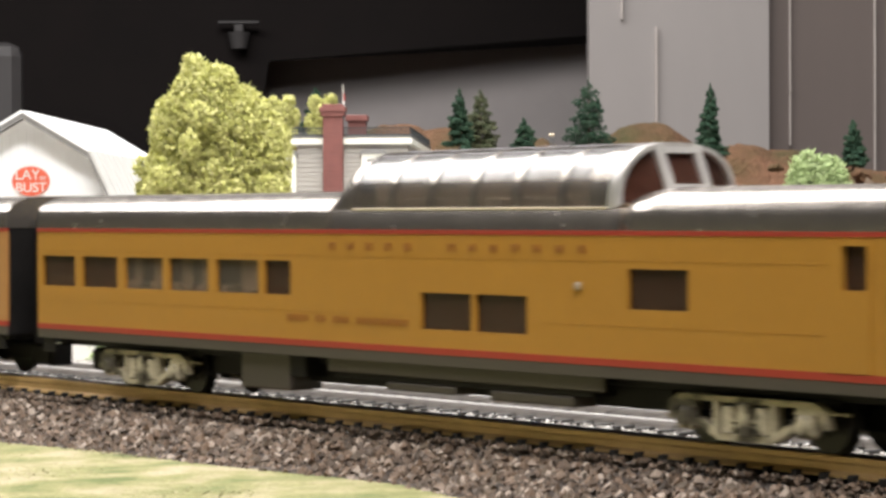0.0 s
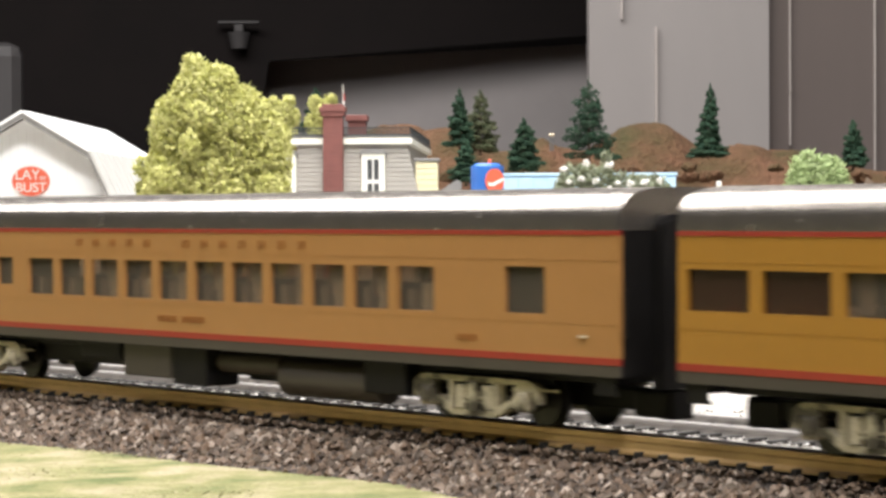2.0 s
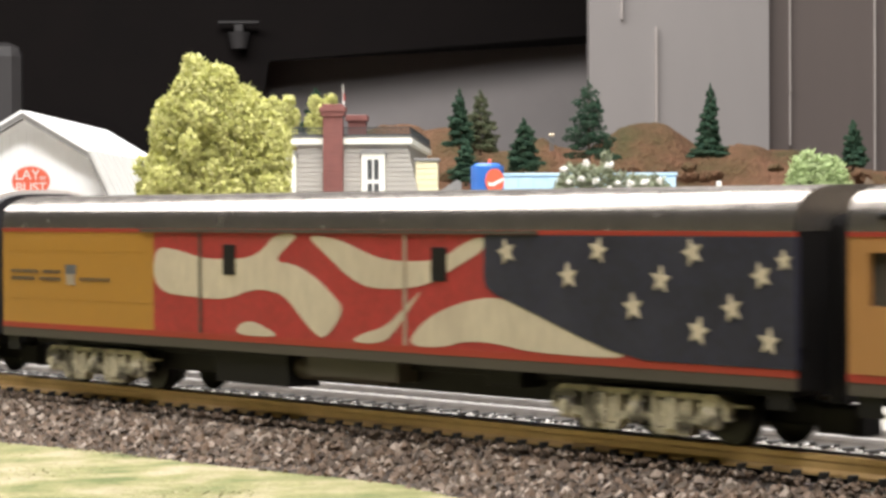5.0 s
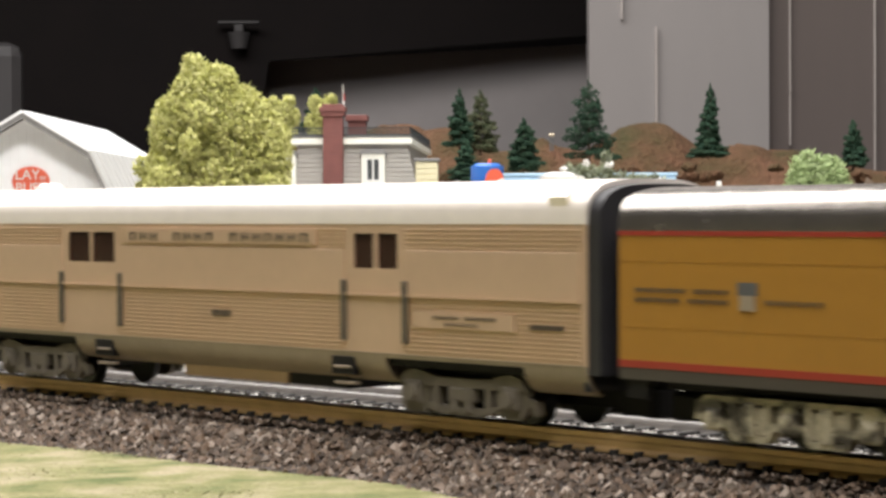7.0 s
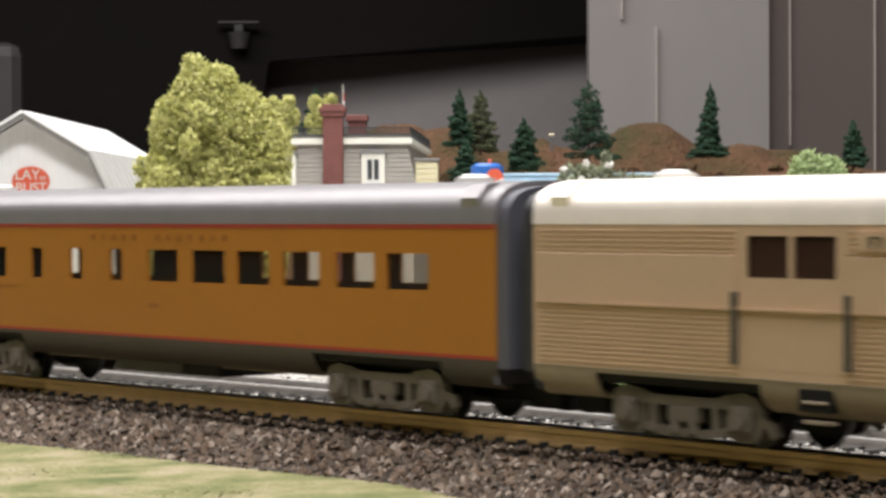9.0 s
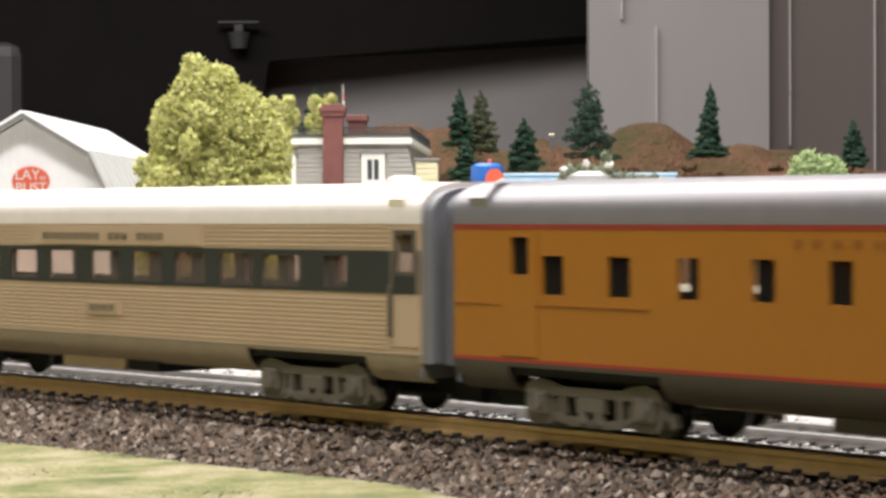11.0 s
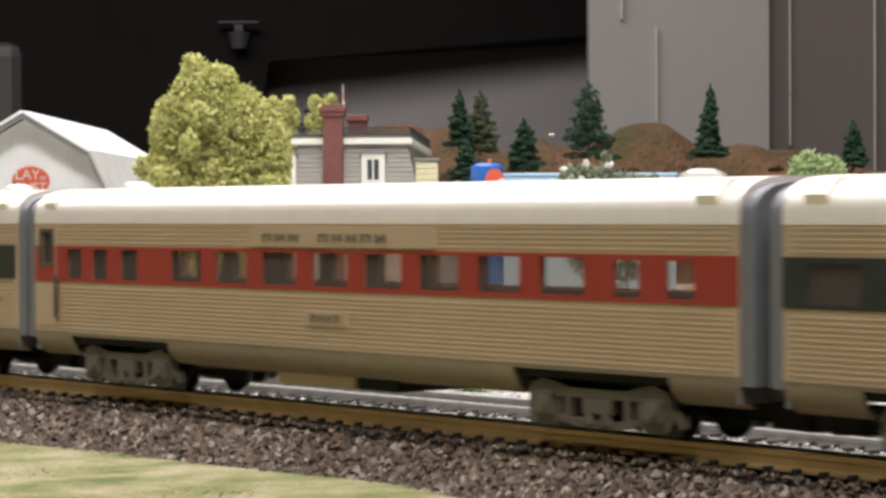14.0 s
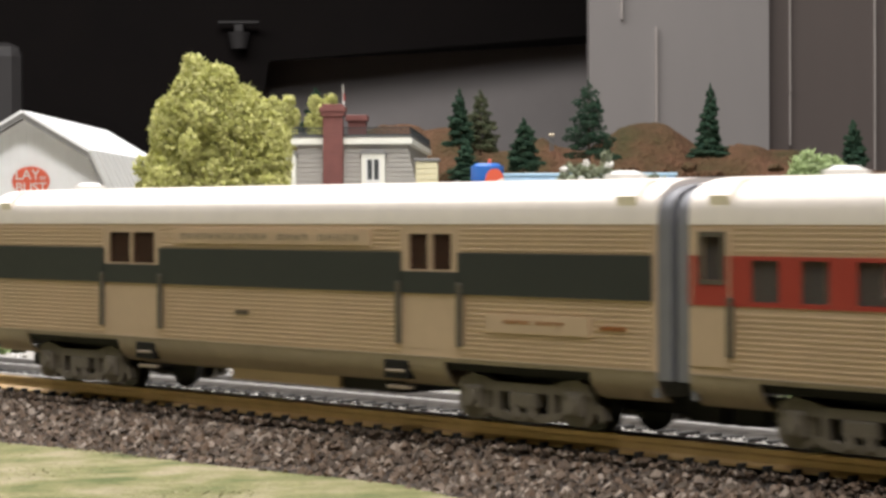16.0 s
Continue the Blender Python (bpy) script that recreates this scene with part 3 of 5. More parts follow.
def make_car(label, off, L, group="passenger cars of the train"):
    car = thing("passenger_car", label, "model train car", group=group)
    MOVERS.append((car, off, L))
    return car


def smooth_car(label, off, L, holes, side_mat, style, roof_gaps=(), tc=56.0, plain_side=True, pane_mat=SMOKED):
    car = make_car(label, off, L)
    h = L / 2
    for sgn in (-1, 1):
        bm = holed(-h, h, 8.35, 21.25, holes, -W2, .5)
        if sgn > 0:
            mirror_y(bm)
        part("side_wall", bm, side_mat, car, "yellow painted side sheet with window openings" if plain_side else "yellow side sheet under a flag painting")
        y0, y1 = sorted((sgn * (W2 + .08), sgn * (W2 - .4)))
        part("stripe", boxes((-h, h, y0, y1, 7.6, 8.35)), RED, car, "thin red line")
        part("stripe", boxes((-h, h, y0, y1, 21.25, 21.75)), RED, car, "thin red line")
        part("sill", boxes((-h, h, y0 + sgn * -.05, y1, 6.35, 7.6)), SILL, car, "grey lower sill")
        # raised belt mouldings
        yy = sorted((sgn * (W2 + .03), sgn * (W2 - .1)))
        for z in (18.55, 11.8):
            cut = sorted([-h] + [c for q in holes if q[2] - .2 < z < q[3] + .2 for c in (q[0] - .3, q[1] + .3)] + [h])
            for c0, c1 in zip(cut[::2], cut[1::2]):
                part("belt_rail", boxes((c0, c1, yy[0], yy[1], z, z + .08)), side_mat, car)
    car_roof(car, L, 21.75, 4.6, GREY_ROOF, "dark grey rounded glossy roof", roof_gaps)
    for sgn in (-1, 1):
        end_wall(car, sgn * h, 21.75, 4.5, 6.4, BLACK, BLACK, sgn)
        add_truck(car, sgn * tc, style, sgn)
        part("step", boxes((sgn * (h - 2.5) - 1.6, sgn * (h - 2.5) + 1.6, -9.2, -8.6, 4.3, 4.7), (sgn * (h - 2.5) - 1.6, sgn * (h - 2.5) + 1.6, -9.2, -9.0, 4.5, 6.4), bevel=.08), BLACK, car)
        if plain_side and sgn > 0 and not roof_gaps:
            part("marker_rail", boxes((sgn * (h - 5.4) - .7, sgn * (h - 5.4) + .7, -W2 - .3, -W2 - .1, 10.35, 10.6), bevel=.06), CREAM, car, "small pale grab iron")
    part("floor_plate", boxes((-h + .8, h - .8, -8.9, 8.9, 6.3, 7.5)), BLACK, car)
    part("underframe", boxes((-h + 4, h - 4, -6.4, 6.4, 5.3, 6.3), (-tc + 13, tc - 13, -5.5, 5.5, 2.9, 5.4), bevel=.2), BLACK, car, "black underframe")
    panes(car, holes, pane_mat, clear=(2, 3, 4) if roof_gaps else ())
    return car


def under_boxes(car, rows, mat=BLACK):
    for x0, x1, z0, z1, m in rows:
        for y0, y1 in ((-8.6, -3.5), (3.5, 8.6)):
            part("equipment_box", boxes((x0, x1, y0, y1, z0, z1), bevel=.25), m, car)


def tanks(car, rows):
    for x0, x1, z, r in rows:
        bm = bmesh.new()
        cyl(bm, r, x1 - x0, ((x0 + x1) / 2, -6.2, z), "x", 16)
        part("air_tank", bm, SILL, car, "round grey reservoir", True)


def up_dome():
    sh = -7.5
    hs = [(-72.9, -63.9), (-62.1, -52.8), (-51.0, -41.4), (-40.0, -30.6), (-28.8, -19.3), (-18.1, -12.4)]
    holes = [(a + sh, b + sh, 13.7, 17.9) for a, b in hs]
    holes += [(13.3 + sh, 22.4 + sh, 10.4, 14.6), (23.1 + sh, 31.9 + sh, 10.4, 14.6), (47.9 + sh, 56.8 + sh, 13.6, 17.8), (77.5 + sh, 80.6 + sh, 16.2, 20.4)]
    car = smooth_car("yellow dome coach with grey roof and raised glass dome", 0.5214, 163.4, holes, DEEP_YELLOW, "pale", roof_gaps=((-12.0, 43.4),))
    d0, d1 = -15.0, 37.8
    # fairing that carries the dome
    bm = bmesh.new()
    ring = [(-W2 - .02, 21.75), (W2 + .02, 21.75), (W2 - .15, 23.0), (8.9, 24.1), (-8.9, 24.1), (-W2 + .15, 23.0)]
    prism(bm, ring, d0 + 2.5, d1 + 1.2)
    part("dome_base", bm, GREY_ROOF, car, "dark grey metal base of the dome", True)
    bm = bmesh.new()

    def ring_at(w, z0, hh):
        return arch(w, z0, hh, .80, 22)
    rings = [(d0 + 1.0, 9.1, 22.2, 1.2), (d0 + 3.2, 9.0, 23.4, 3.4), (d0 + 5.4, 8.9, 24.0, 6.0), (d0 + 7.0, 8.8, 24.1, 6.9)]
    vs = [[bm.verts.new((x, y, z)) for y, z in ring_at(w, z0, hh)] for x, w, z0, hh in rings]
    for p, q in zip(vs[:-1], vs[1:]):
        for i in range(len(p) - 1):
            bm.faces.new((p[i], p[i + 1], q[i + 1], q[i]))
    part("dome_rear", bm, GREY_ROOF, car, "sloped grey rear of the dome", True)
    # curved glazing between ribs
    n = 6
    g0, g1 = d0 + 7.0, d1 - 1.2
    step = (g1 - g0) / n
    for i in range(n):
        bm = bmesh.new()
        x0, x1 = g0 + i * step + .3, g0 + (i + 1) * step - .3
        outer, inner = ring_at(8.75, 24.2, 6.75), ring_at(8.45, 24.2, 6.45)
        prism(bm, outer + inner[::-1], x0, x1)
        ob = part("dome_pane", bm, DOME_GLASS, car, "curved clear dome glazing", True)
        ob.visible_shadow = False
    for i in range(n + 1):
        bm = bmesh.new()
        x = g0 + i * step
        outer, inner = ring_at(8.9, 24.1, 6.95), ring_at(8.3, 24.1, 6.35)
        prism(bm, outer + inner[::-1], x - .45, x + .45)
        part("dome_rib", bm, GREY_ROOF if i < n else MID_ROOF, car, "grey roof rib", True)
    for y0, z0 in ((-4.3, 30.35), (4.3, 30.35), (0, 31.0)):
        part("dome_rail", boxes((g0, g1, y0 - .3, y0 + .3, z0 - .25, z0 + .12), bevel=.1), MID_ROOF, car)
    part("dome_sill", boxes((g0 + .2, g1, -9.05, -8.7, 23.95, 24.25), bevel=.08), CREAM, car, "thin pale glazing sill")
    bm = bmesh.new()
    prism(bm, ring_at(8.95, 24.0, 7.0) + ring_at(8.3, 24.0, 6.3)[::-1], d1 - 4.0, d1 - .9)
    part("dome_end", bm, GREY_ROOF, car, "solid grey end of the dome", True)

    # windscreen end: three flat panes, the middle one set forward and raked
    def rake(bm):
        for v in bm.verts:
            v.co.x += 3.2 * (1 - min(1, max(0, (abs(v.co.y) - 2.8) / 6.1))) * (1 - (v.co.z - 24.2) / 6.9)
        return bm
    bm = bmesh.new()
    prism(bm, ring_at(8.95, 24.1, 7.0) + ring_at(8.2, 24.6, 6.0)[::-1], d1 - 1.0, d1 + .2)
    part("dome_front_frame", rake(bm), DOME_METAL, car, "pale metal windscreen frame", True)
    for y in (-2.8, 2.8):
        part("windscreen_post", rake(boxes((d1 - .9, d1 + .25, y - .55, y + .55, 24.6, 30.8), bevel=.1)), DOME_METAL, car, "pale metal windscreen post")
    part("windscreen_post", rake(boxes((d1 - .9, d1 + .2, -2.8, 2.8, 26.0, 26.6), bevel=.1)), DOME_METAL, car, "pale metal windscreen sill")
    part("windscreen_post", rake(boxes((d1 - .9, d1 + .2, -2.8, 2.8, 29.9, 30.7), bevel=.1)), DOME_METAL, car, "pale metal windscreen head")
    top = ring_at(8.3, 24.6, 6.1)
    for ring in ([(2.6, 24.6)] + [p for p in top if p[0] > 2.6], [(-2.6, 24.6), (2.6, 24.6), (2.6, 30.3), (-2.6, 30.3)], [p for p in top if p[0] < -2.6] + [(-2.6, 24.6)]):
        bm = bmesh.new()
        prism(bm, ring, d1 - .7, d1 - .4)
        ob = part("dome_pane", rake(bm), SMOKED, car, "flat dark windscreen")
        ob.visible_shadow = False
    # rounded nose of the roof before the windscreen
    bm = bmesh.new()
    rings = [arch(w, 21.75, hh, .62, 22) for w, hh in ((7.2, 2.2), (8.5, 3.5), (9.2, 4.15), (9.5, 4.5), (W2 + .08, 4.6))]
    vs = [[bm.verts.new((x, y, z)) for y, z in r] for x, r in zip((38.0, 38.6, 39.8, 41.4, 43.5), rings)]
    bm.faces.new(vs[0])
    for p, q in zip(vs[:-1], vs[1:]):
        for i in range(len(p) - 1):
            bm.faces.new((p[i], p[i + 1], q[i + 1], q[i]))
    part("roof_nose", bm, GREY_ROOF, car, "rounded dark grey roof end", True)
    for x in range(-4, 34, 5):
        for y in (-4.6, 4.6):
            part("seat", boxes((x - 1.5, x + 1.5, y - 2.6, y + 2.6, 23.9, 25.4), (x - 1.9, x - 1.1, y - 2.6, y + 2.6, 24.2, 27.6), bevel=.3), SEAT_GREY, car, "tan moulded dome seat")
    part("interior_wall", boxes((-78, 78, -1.0, 1.0, 7.6, 21.0)), SEAT_BROWN, car, "brown inner partition")
    seats(car, -74, -20, 5.6, SEAT_GREY)
    for a, b, c in ((2, .1, .3), (2, .62, .85), (3, .2, .45), (3, .7, .9), (4, .45, .9)):
        x0, x1 = holes[a][0], holes[a][1]
        part("blind", boxes((x0 + (x1 - x0) * b, x0 + (x1 - x0) * c, -8.5, -8.3, 13.9, 17.7), bevel=.05), SEAT_GREY, car, "pale window blind")
    lettering(car, -12.3, 36, 19.3, 20.2, (5, 7), LETTER_RED, fill=.46)
    lettering(car, -20.5, 3.6, 10.6, 11.4, (4, 2, 3, 9), LETTER_RED)
    part("marker_lamp", boxes((32.4, 33.4, -W2 - .4, -W2, 15.4, 16.3), bevel=.25), SKIRT, car, "small cream lamp")
    part("vestibule_door", holed(67.9, 73.6, 8.4, 20.9, [(70, 73.1, 16.2, 20.4)], -W2 - .14, .2), DEEP_YELLOW, car, "recessed yellow vestibule door")
    shoulder_vent(car, 70.5, 3.4, -1, .6, GREY_ROOF)
    part("skirt", boxes((-13, 36, -8.9, -8.3, 4.7, 6.4), (-13, 36, 8.3, 8.9, 4.7, 6.4), bevel=.15), SILL, car, "deep grey equipment skirt")
    under_boxes(car, [(-32, -21.5, 1.8, 6.4, SILL), (-21.3, -18, 3.6, 6.4, BLACK), (-12, 34, 4.0, 4.8, BLACK), (-2, 11, 3.0, 4.0, SILL), (17, 31, 2.8, 4.0, SILL)])


def up_coach():
    wins = [(-40.6 + i * 8.43, -33.9 + i * 8.43, 12.5, 17.55) for i in range(11)]
    holes = wins + [(62.7, 69.3, 12.7, 17.8), (-78.3, -75.2, 14.8, 19.8), (-71.1, -67.7, 12.4, 17.6), (-57.9, -51.3, 12.6, 17.6), (-49.4, -45.1, 13.7, 17.6)]
    car = smooth_car("yellow coach with grey roof and a long window row", 0.34948, 162, holes, YELLOW, "pale", pane_mat=COACH_GLASS)
    seats(car, -42, 50, 8.43 / 2, SEAT_BROWN, 15.0)
    cr = np.random.default_rng(19)
    # added patches that stand for the lit view through the windows
    for i, (a, b, z0, z1) in enumerate(wins[2:]):
        k0 = cr.uniform(.40, .58)
        part("window_view_patch", boxes((a + (b - a) * k0, a + (b - a) * (k0 + .36), -8.4, -8.0, z0 - .3, z0 + cr.uniform(2.6, 3.9)), bevel=.15), FLAG_CREAM, car, "pale patch for the bright view through the glass")
        if i % 3 != 2:
            part("window_view_patch", boxes((a + (b - a) * (k0 - .3), a + (b - a) * (k0 + .1), -7.8, -7.5, z0 + 1.4, z1 - .3), bevel=.15), SILVER, car, "tan patch for the lit view through the glass")
    part("interior_wall", boxes((52, 80, -1, 1, 7.6, 21)), SEAT_BROWN, car, "brown inner partition")
    part("interior_wall", boxes((-80, -44, -1, 1, 7.6, 21)), SEAT_BROWN, car, "brown inner partition")
    lettering(car, -28, 28, 19.3, 20.3, (5, 7), LETTER_RED, fill=.46)
    lettering(car, -7, 4, 9.6, 10.4, (5, 6), LETTER_RED)
    lettering(car, 54.5, 58, 9.4, 10.1, (4,), LETTER_RED)
    part("vestibule_door", holed(-79.4, -74.0, 8.4, 20.9, [(-78.3, -75.2, 14.8, 19.8)], -W2 - .14, .2), YELLOW, car, "yellow vestibule door")
    part("roof_vent", boxes((-72.2, -69.5, -9.95, -9.1, 22.3, 24.1), bevel=.35), BLACK, car, "small black roof-side vent")
    part("roof_vent", boxes((-77.0, -72.6, -9.72, -9.1, 22.9, 23.5), bevel=.15), BLACK, car, "thin black roof rail")
    shoulder_vent(car, 73.5, 2.6, -1, .6, GREY_ROOF)
    under_boxes(car, [(-17, -5.5, 2.0, 6.4, SILL), (-28, -18, 4.0, 6.4, BLACK), (-5, 3, 1.4, 6.4, BLACK), (36, 44, 2.4, 6.4, BLACK)])
    tanks(car, [(3.5, 17, 4.6, 1.3), (18.5, 38, 3.4, 2.4)])


def star(bm, x, z, r, y, tilt):
    ring = []
    for i in range(10):
        a = math.pi / 2 + tilt + i * math.pi / 5
        k = r if i % 2 == 0 else r * .42
        ring.append((x + k * math.cos(a), z + k * math.sin(a)))
    prism(bm, ring, y - .06, y + .06, axis="y")


def flag_car():
    L = 155
    holes = [(-20.6, -17.6, 16.3, 19.9), (21.4, 24.4, 16.1, 19.9)]
    car = smooth_car("yellow baggage car painted with a waving starred and striped flag", 0.18377, L, holes, DEEP_YELLOW, "six", tc=54.0, plain_side=False)
    part("interior_wall", boxes((-76, 76, -1, 1, 7.6, 21)), SEAT_BROWN, car, "brown inner partition")

    # red ground with cream waves between the yellow end and the starred field
    Y = -W2 - .05

    def shape(name, ring, y, mat, label):
        bm = bmesh.new()
        prism(bm, ring, y, Y + .62 if name == "flag_field" else Y + .3, axis="y")
        part(name, bm, mat, car, label)
    shape("flag_ground", [(-37, 8.36), (57, 8.36), (57, 21.23), (-37, 21.23)], Y, DULL_RED, "painted red ground")
    waves = ([(-36.9, 19.5), (-30.8, 19.0), (-25.8, 18.0), (-20.4, 17.9), (-15.1, 18.1), (-11.7, 19.2), (-9.1, 21.2), (-4.0, 21.2), (-6.7, 19.6), (-9.4, 17.8), (-5.0, 17.5), (-0.8, 16.0), (2.3, 14.2), (5.3, 12.2), (1.3, 8.6), (-0.8, 9.0), (-4.0, 11.2), (-6.7, 13.3), (-9.4, 14.1), (-14.0, 14.3), (-19.8, 12.8), (-25.9, 12.9), (-36.9, 13.4)],
             [(-18.3, 8.4), (-16.9, 9.9), (-14.5, 10.3), (-11.7, 9.7), (-7.8, 8.4)],
             [(-2.9, 21.2), (3.5, 20.7), (8.1, 19.4), (12.6, 18.2), (19.6, 18.1), (23.9, 18.6), (27.3, 20.3), (31.2, 21.2), (31.2, 19.6), (25.6, 17.4), (20.5, 15.2), (10.8, 14.7), (6.2, 15.9), (1.6, 18.6)],
             [(20.3, 15.2), (18.3, 13.4), (15.2, 10.2), (12.5, 8.4), (6.0, 8.4), (8.5, 9.5), (13.0, 10.4), (16.1, 12.4)],
             [(17.2, 8.4), (18.7, 10.3), (22.2, 12.3), (27.2, 13.7), (33.0, 14.5), (38.6, 13.2), (44.0, 11.6), (50.0, 9.7), (55.4, 8.4), (38.5, 8.5), (33.8, 9.2), (28.0, 9.4), (23.4, 8.4)])
    for w in waves:
        # round the corners of each wave
        for _ in range(2):
            w = [q for p0, p1 in zip(w, w[1:] + w[:1]) for q in ((p0[0] * .75 + p1[0] * .25, p0[1] * .75 + p1[1] * .25), (p0[0] * .25 + p1[0] * .75, p0[1] * .25 + p1[1] * .75))]
        shape("flag_stripe", w, Y - .05, FLAG_CREAM, "painted cream wave")
    shape("flag_field", [(31, 21.23), (77.65, 21.23), (77.65, 8.38), (56.8, 8.38), (51.5, 9.2), (46.3, 10.6), (40.1, 12.5), (33.0, 14.6), (31.4, 15.4), (31, 16.4)], Y - .1, NAVY, "dark navy painted field")
    for x, z, r, tl in ((34.9, 19.4, 1.5, .25), (49.7, 19.7, 1.45, -.2), (45.0, 16.9, 1.5, .1), (63.7, 19.6, 1.5, .3), (59.1, 16.8, 1.5, -.1), (55.0, 13.9, 1.55, .1), (69.2, 14.1, 1.5, .2), (64.5, 11.7, 1.55, -.2), (73.2, 17.4, 1.4, .3), (76.2, 18.9, 1.1, .1), (74.2, 11.0, 1.45, -.1)):
        bm = bmesh.new()
        star(bm, x, z, r, Y - .16, tl)
        part("flag_star", bm, FLAG_CREAM, car, "cream painted star")
    lettering(car, -75, -61, 15.4, 15.9, (9, 6), LETTER_DARK)
    lettering(car, -75, -61, 14.4, 14.9, (8, 7), LETTER_DARK)
    lettering(car, -56, -48, 14.5, 15.0, (7,), LETTER_DARK)
    part("emblem", boxes((-59.7, -57.0, Y - .1, Y + .2, 15.4, 16.7)), SLATE, car, "small grey-blue shield shape")
    part("emblem", boxes((-59.4, -57.3, Y - .1, Y + .2, 13.9, 15.4)), SKIRT, car, "pale lower half of the shield")
    for x, m in ((-25.8, SILL), (16.8, SKIRT)):
        part("door_track", boxes((x - .22, x + .22, Y - .2, Y + .2, 8.4, 21.2)), m, car)
    for x0 in (-20.6, 21.6):
        part("door_window", boxes((x0, x0 + 2.8, Y - .14, Y + .2, 15.9, 19.8), bevel=.1), BLACK, car, "small dark door window")
    part("door_track", boxes((-40, 40, Y - .3, Y + .1, 21.3, 21.7)), SILL, car)
    under_boxes(car, [(-24, -8, 2.2, 6.4, BLACK), (-4, 14, 3.8, 6.4, SILL), (30, 36, 4.4, 6.4, BLACK)])
    tanks(car, [(-20, 10, 4.6, 1.4)])


def ribs(car, spans, z0, z1, mat, pitch=.78, deep=.22):
    for sgn in (-1, 1):
        bm = bmesh.new()
        z = z0
        while z + pitch * .62 < z1:
            for a, b in spans:
                ring = [(sgn * (W2 - .1), z), (sgn * (W2 + deep - .02), z + pitch * .1), (sgn * (W2 + deep), z + pitch * .5), (sgn * (W2 - .1), z + pitch * .62)]
                prism(bm, ring, a, b)
            z += pitch
        if sgn > 0:
            part("fluting", bm, mat, car, "horizontal fluted metal ribs")
        else:
            bm.free()
            z = z0
            while z + pitch * .62 < z1:
                for a, b in spans:
                    bm = bmesh.new()
                    prism(bm, [(-W2 + .1, z), (-W2 - deep + .02, z + pitch * .1), (-W2 - deep, z + pitch * .5), (-W2 + .1, z + pitch * .62)], a, b)
                    part("rib", bm, mat, car)
                z += pitch


def shoulder_vent(car, x, half, side, drop, mat):
    """Low angled vent that sits on the shoulder of the roof."""
    bm = bmesh.new()
    prism(bm, [(side * y, z - drop) for y, z in ((-9.4, 24.3), (-6.4, 26.4), (-6.4, 27.05), (-8.1, 26.9), (-9.62, 25.35))], x - half, x + half)
    part("roof_vent", bm, mat, car, "low angled roof vent")


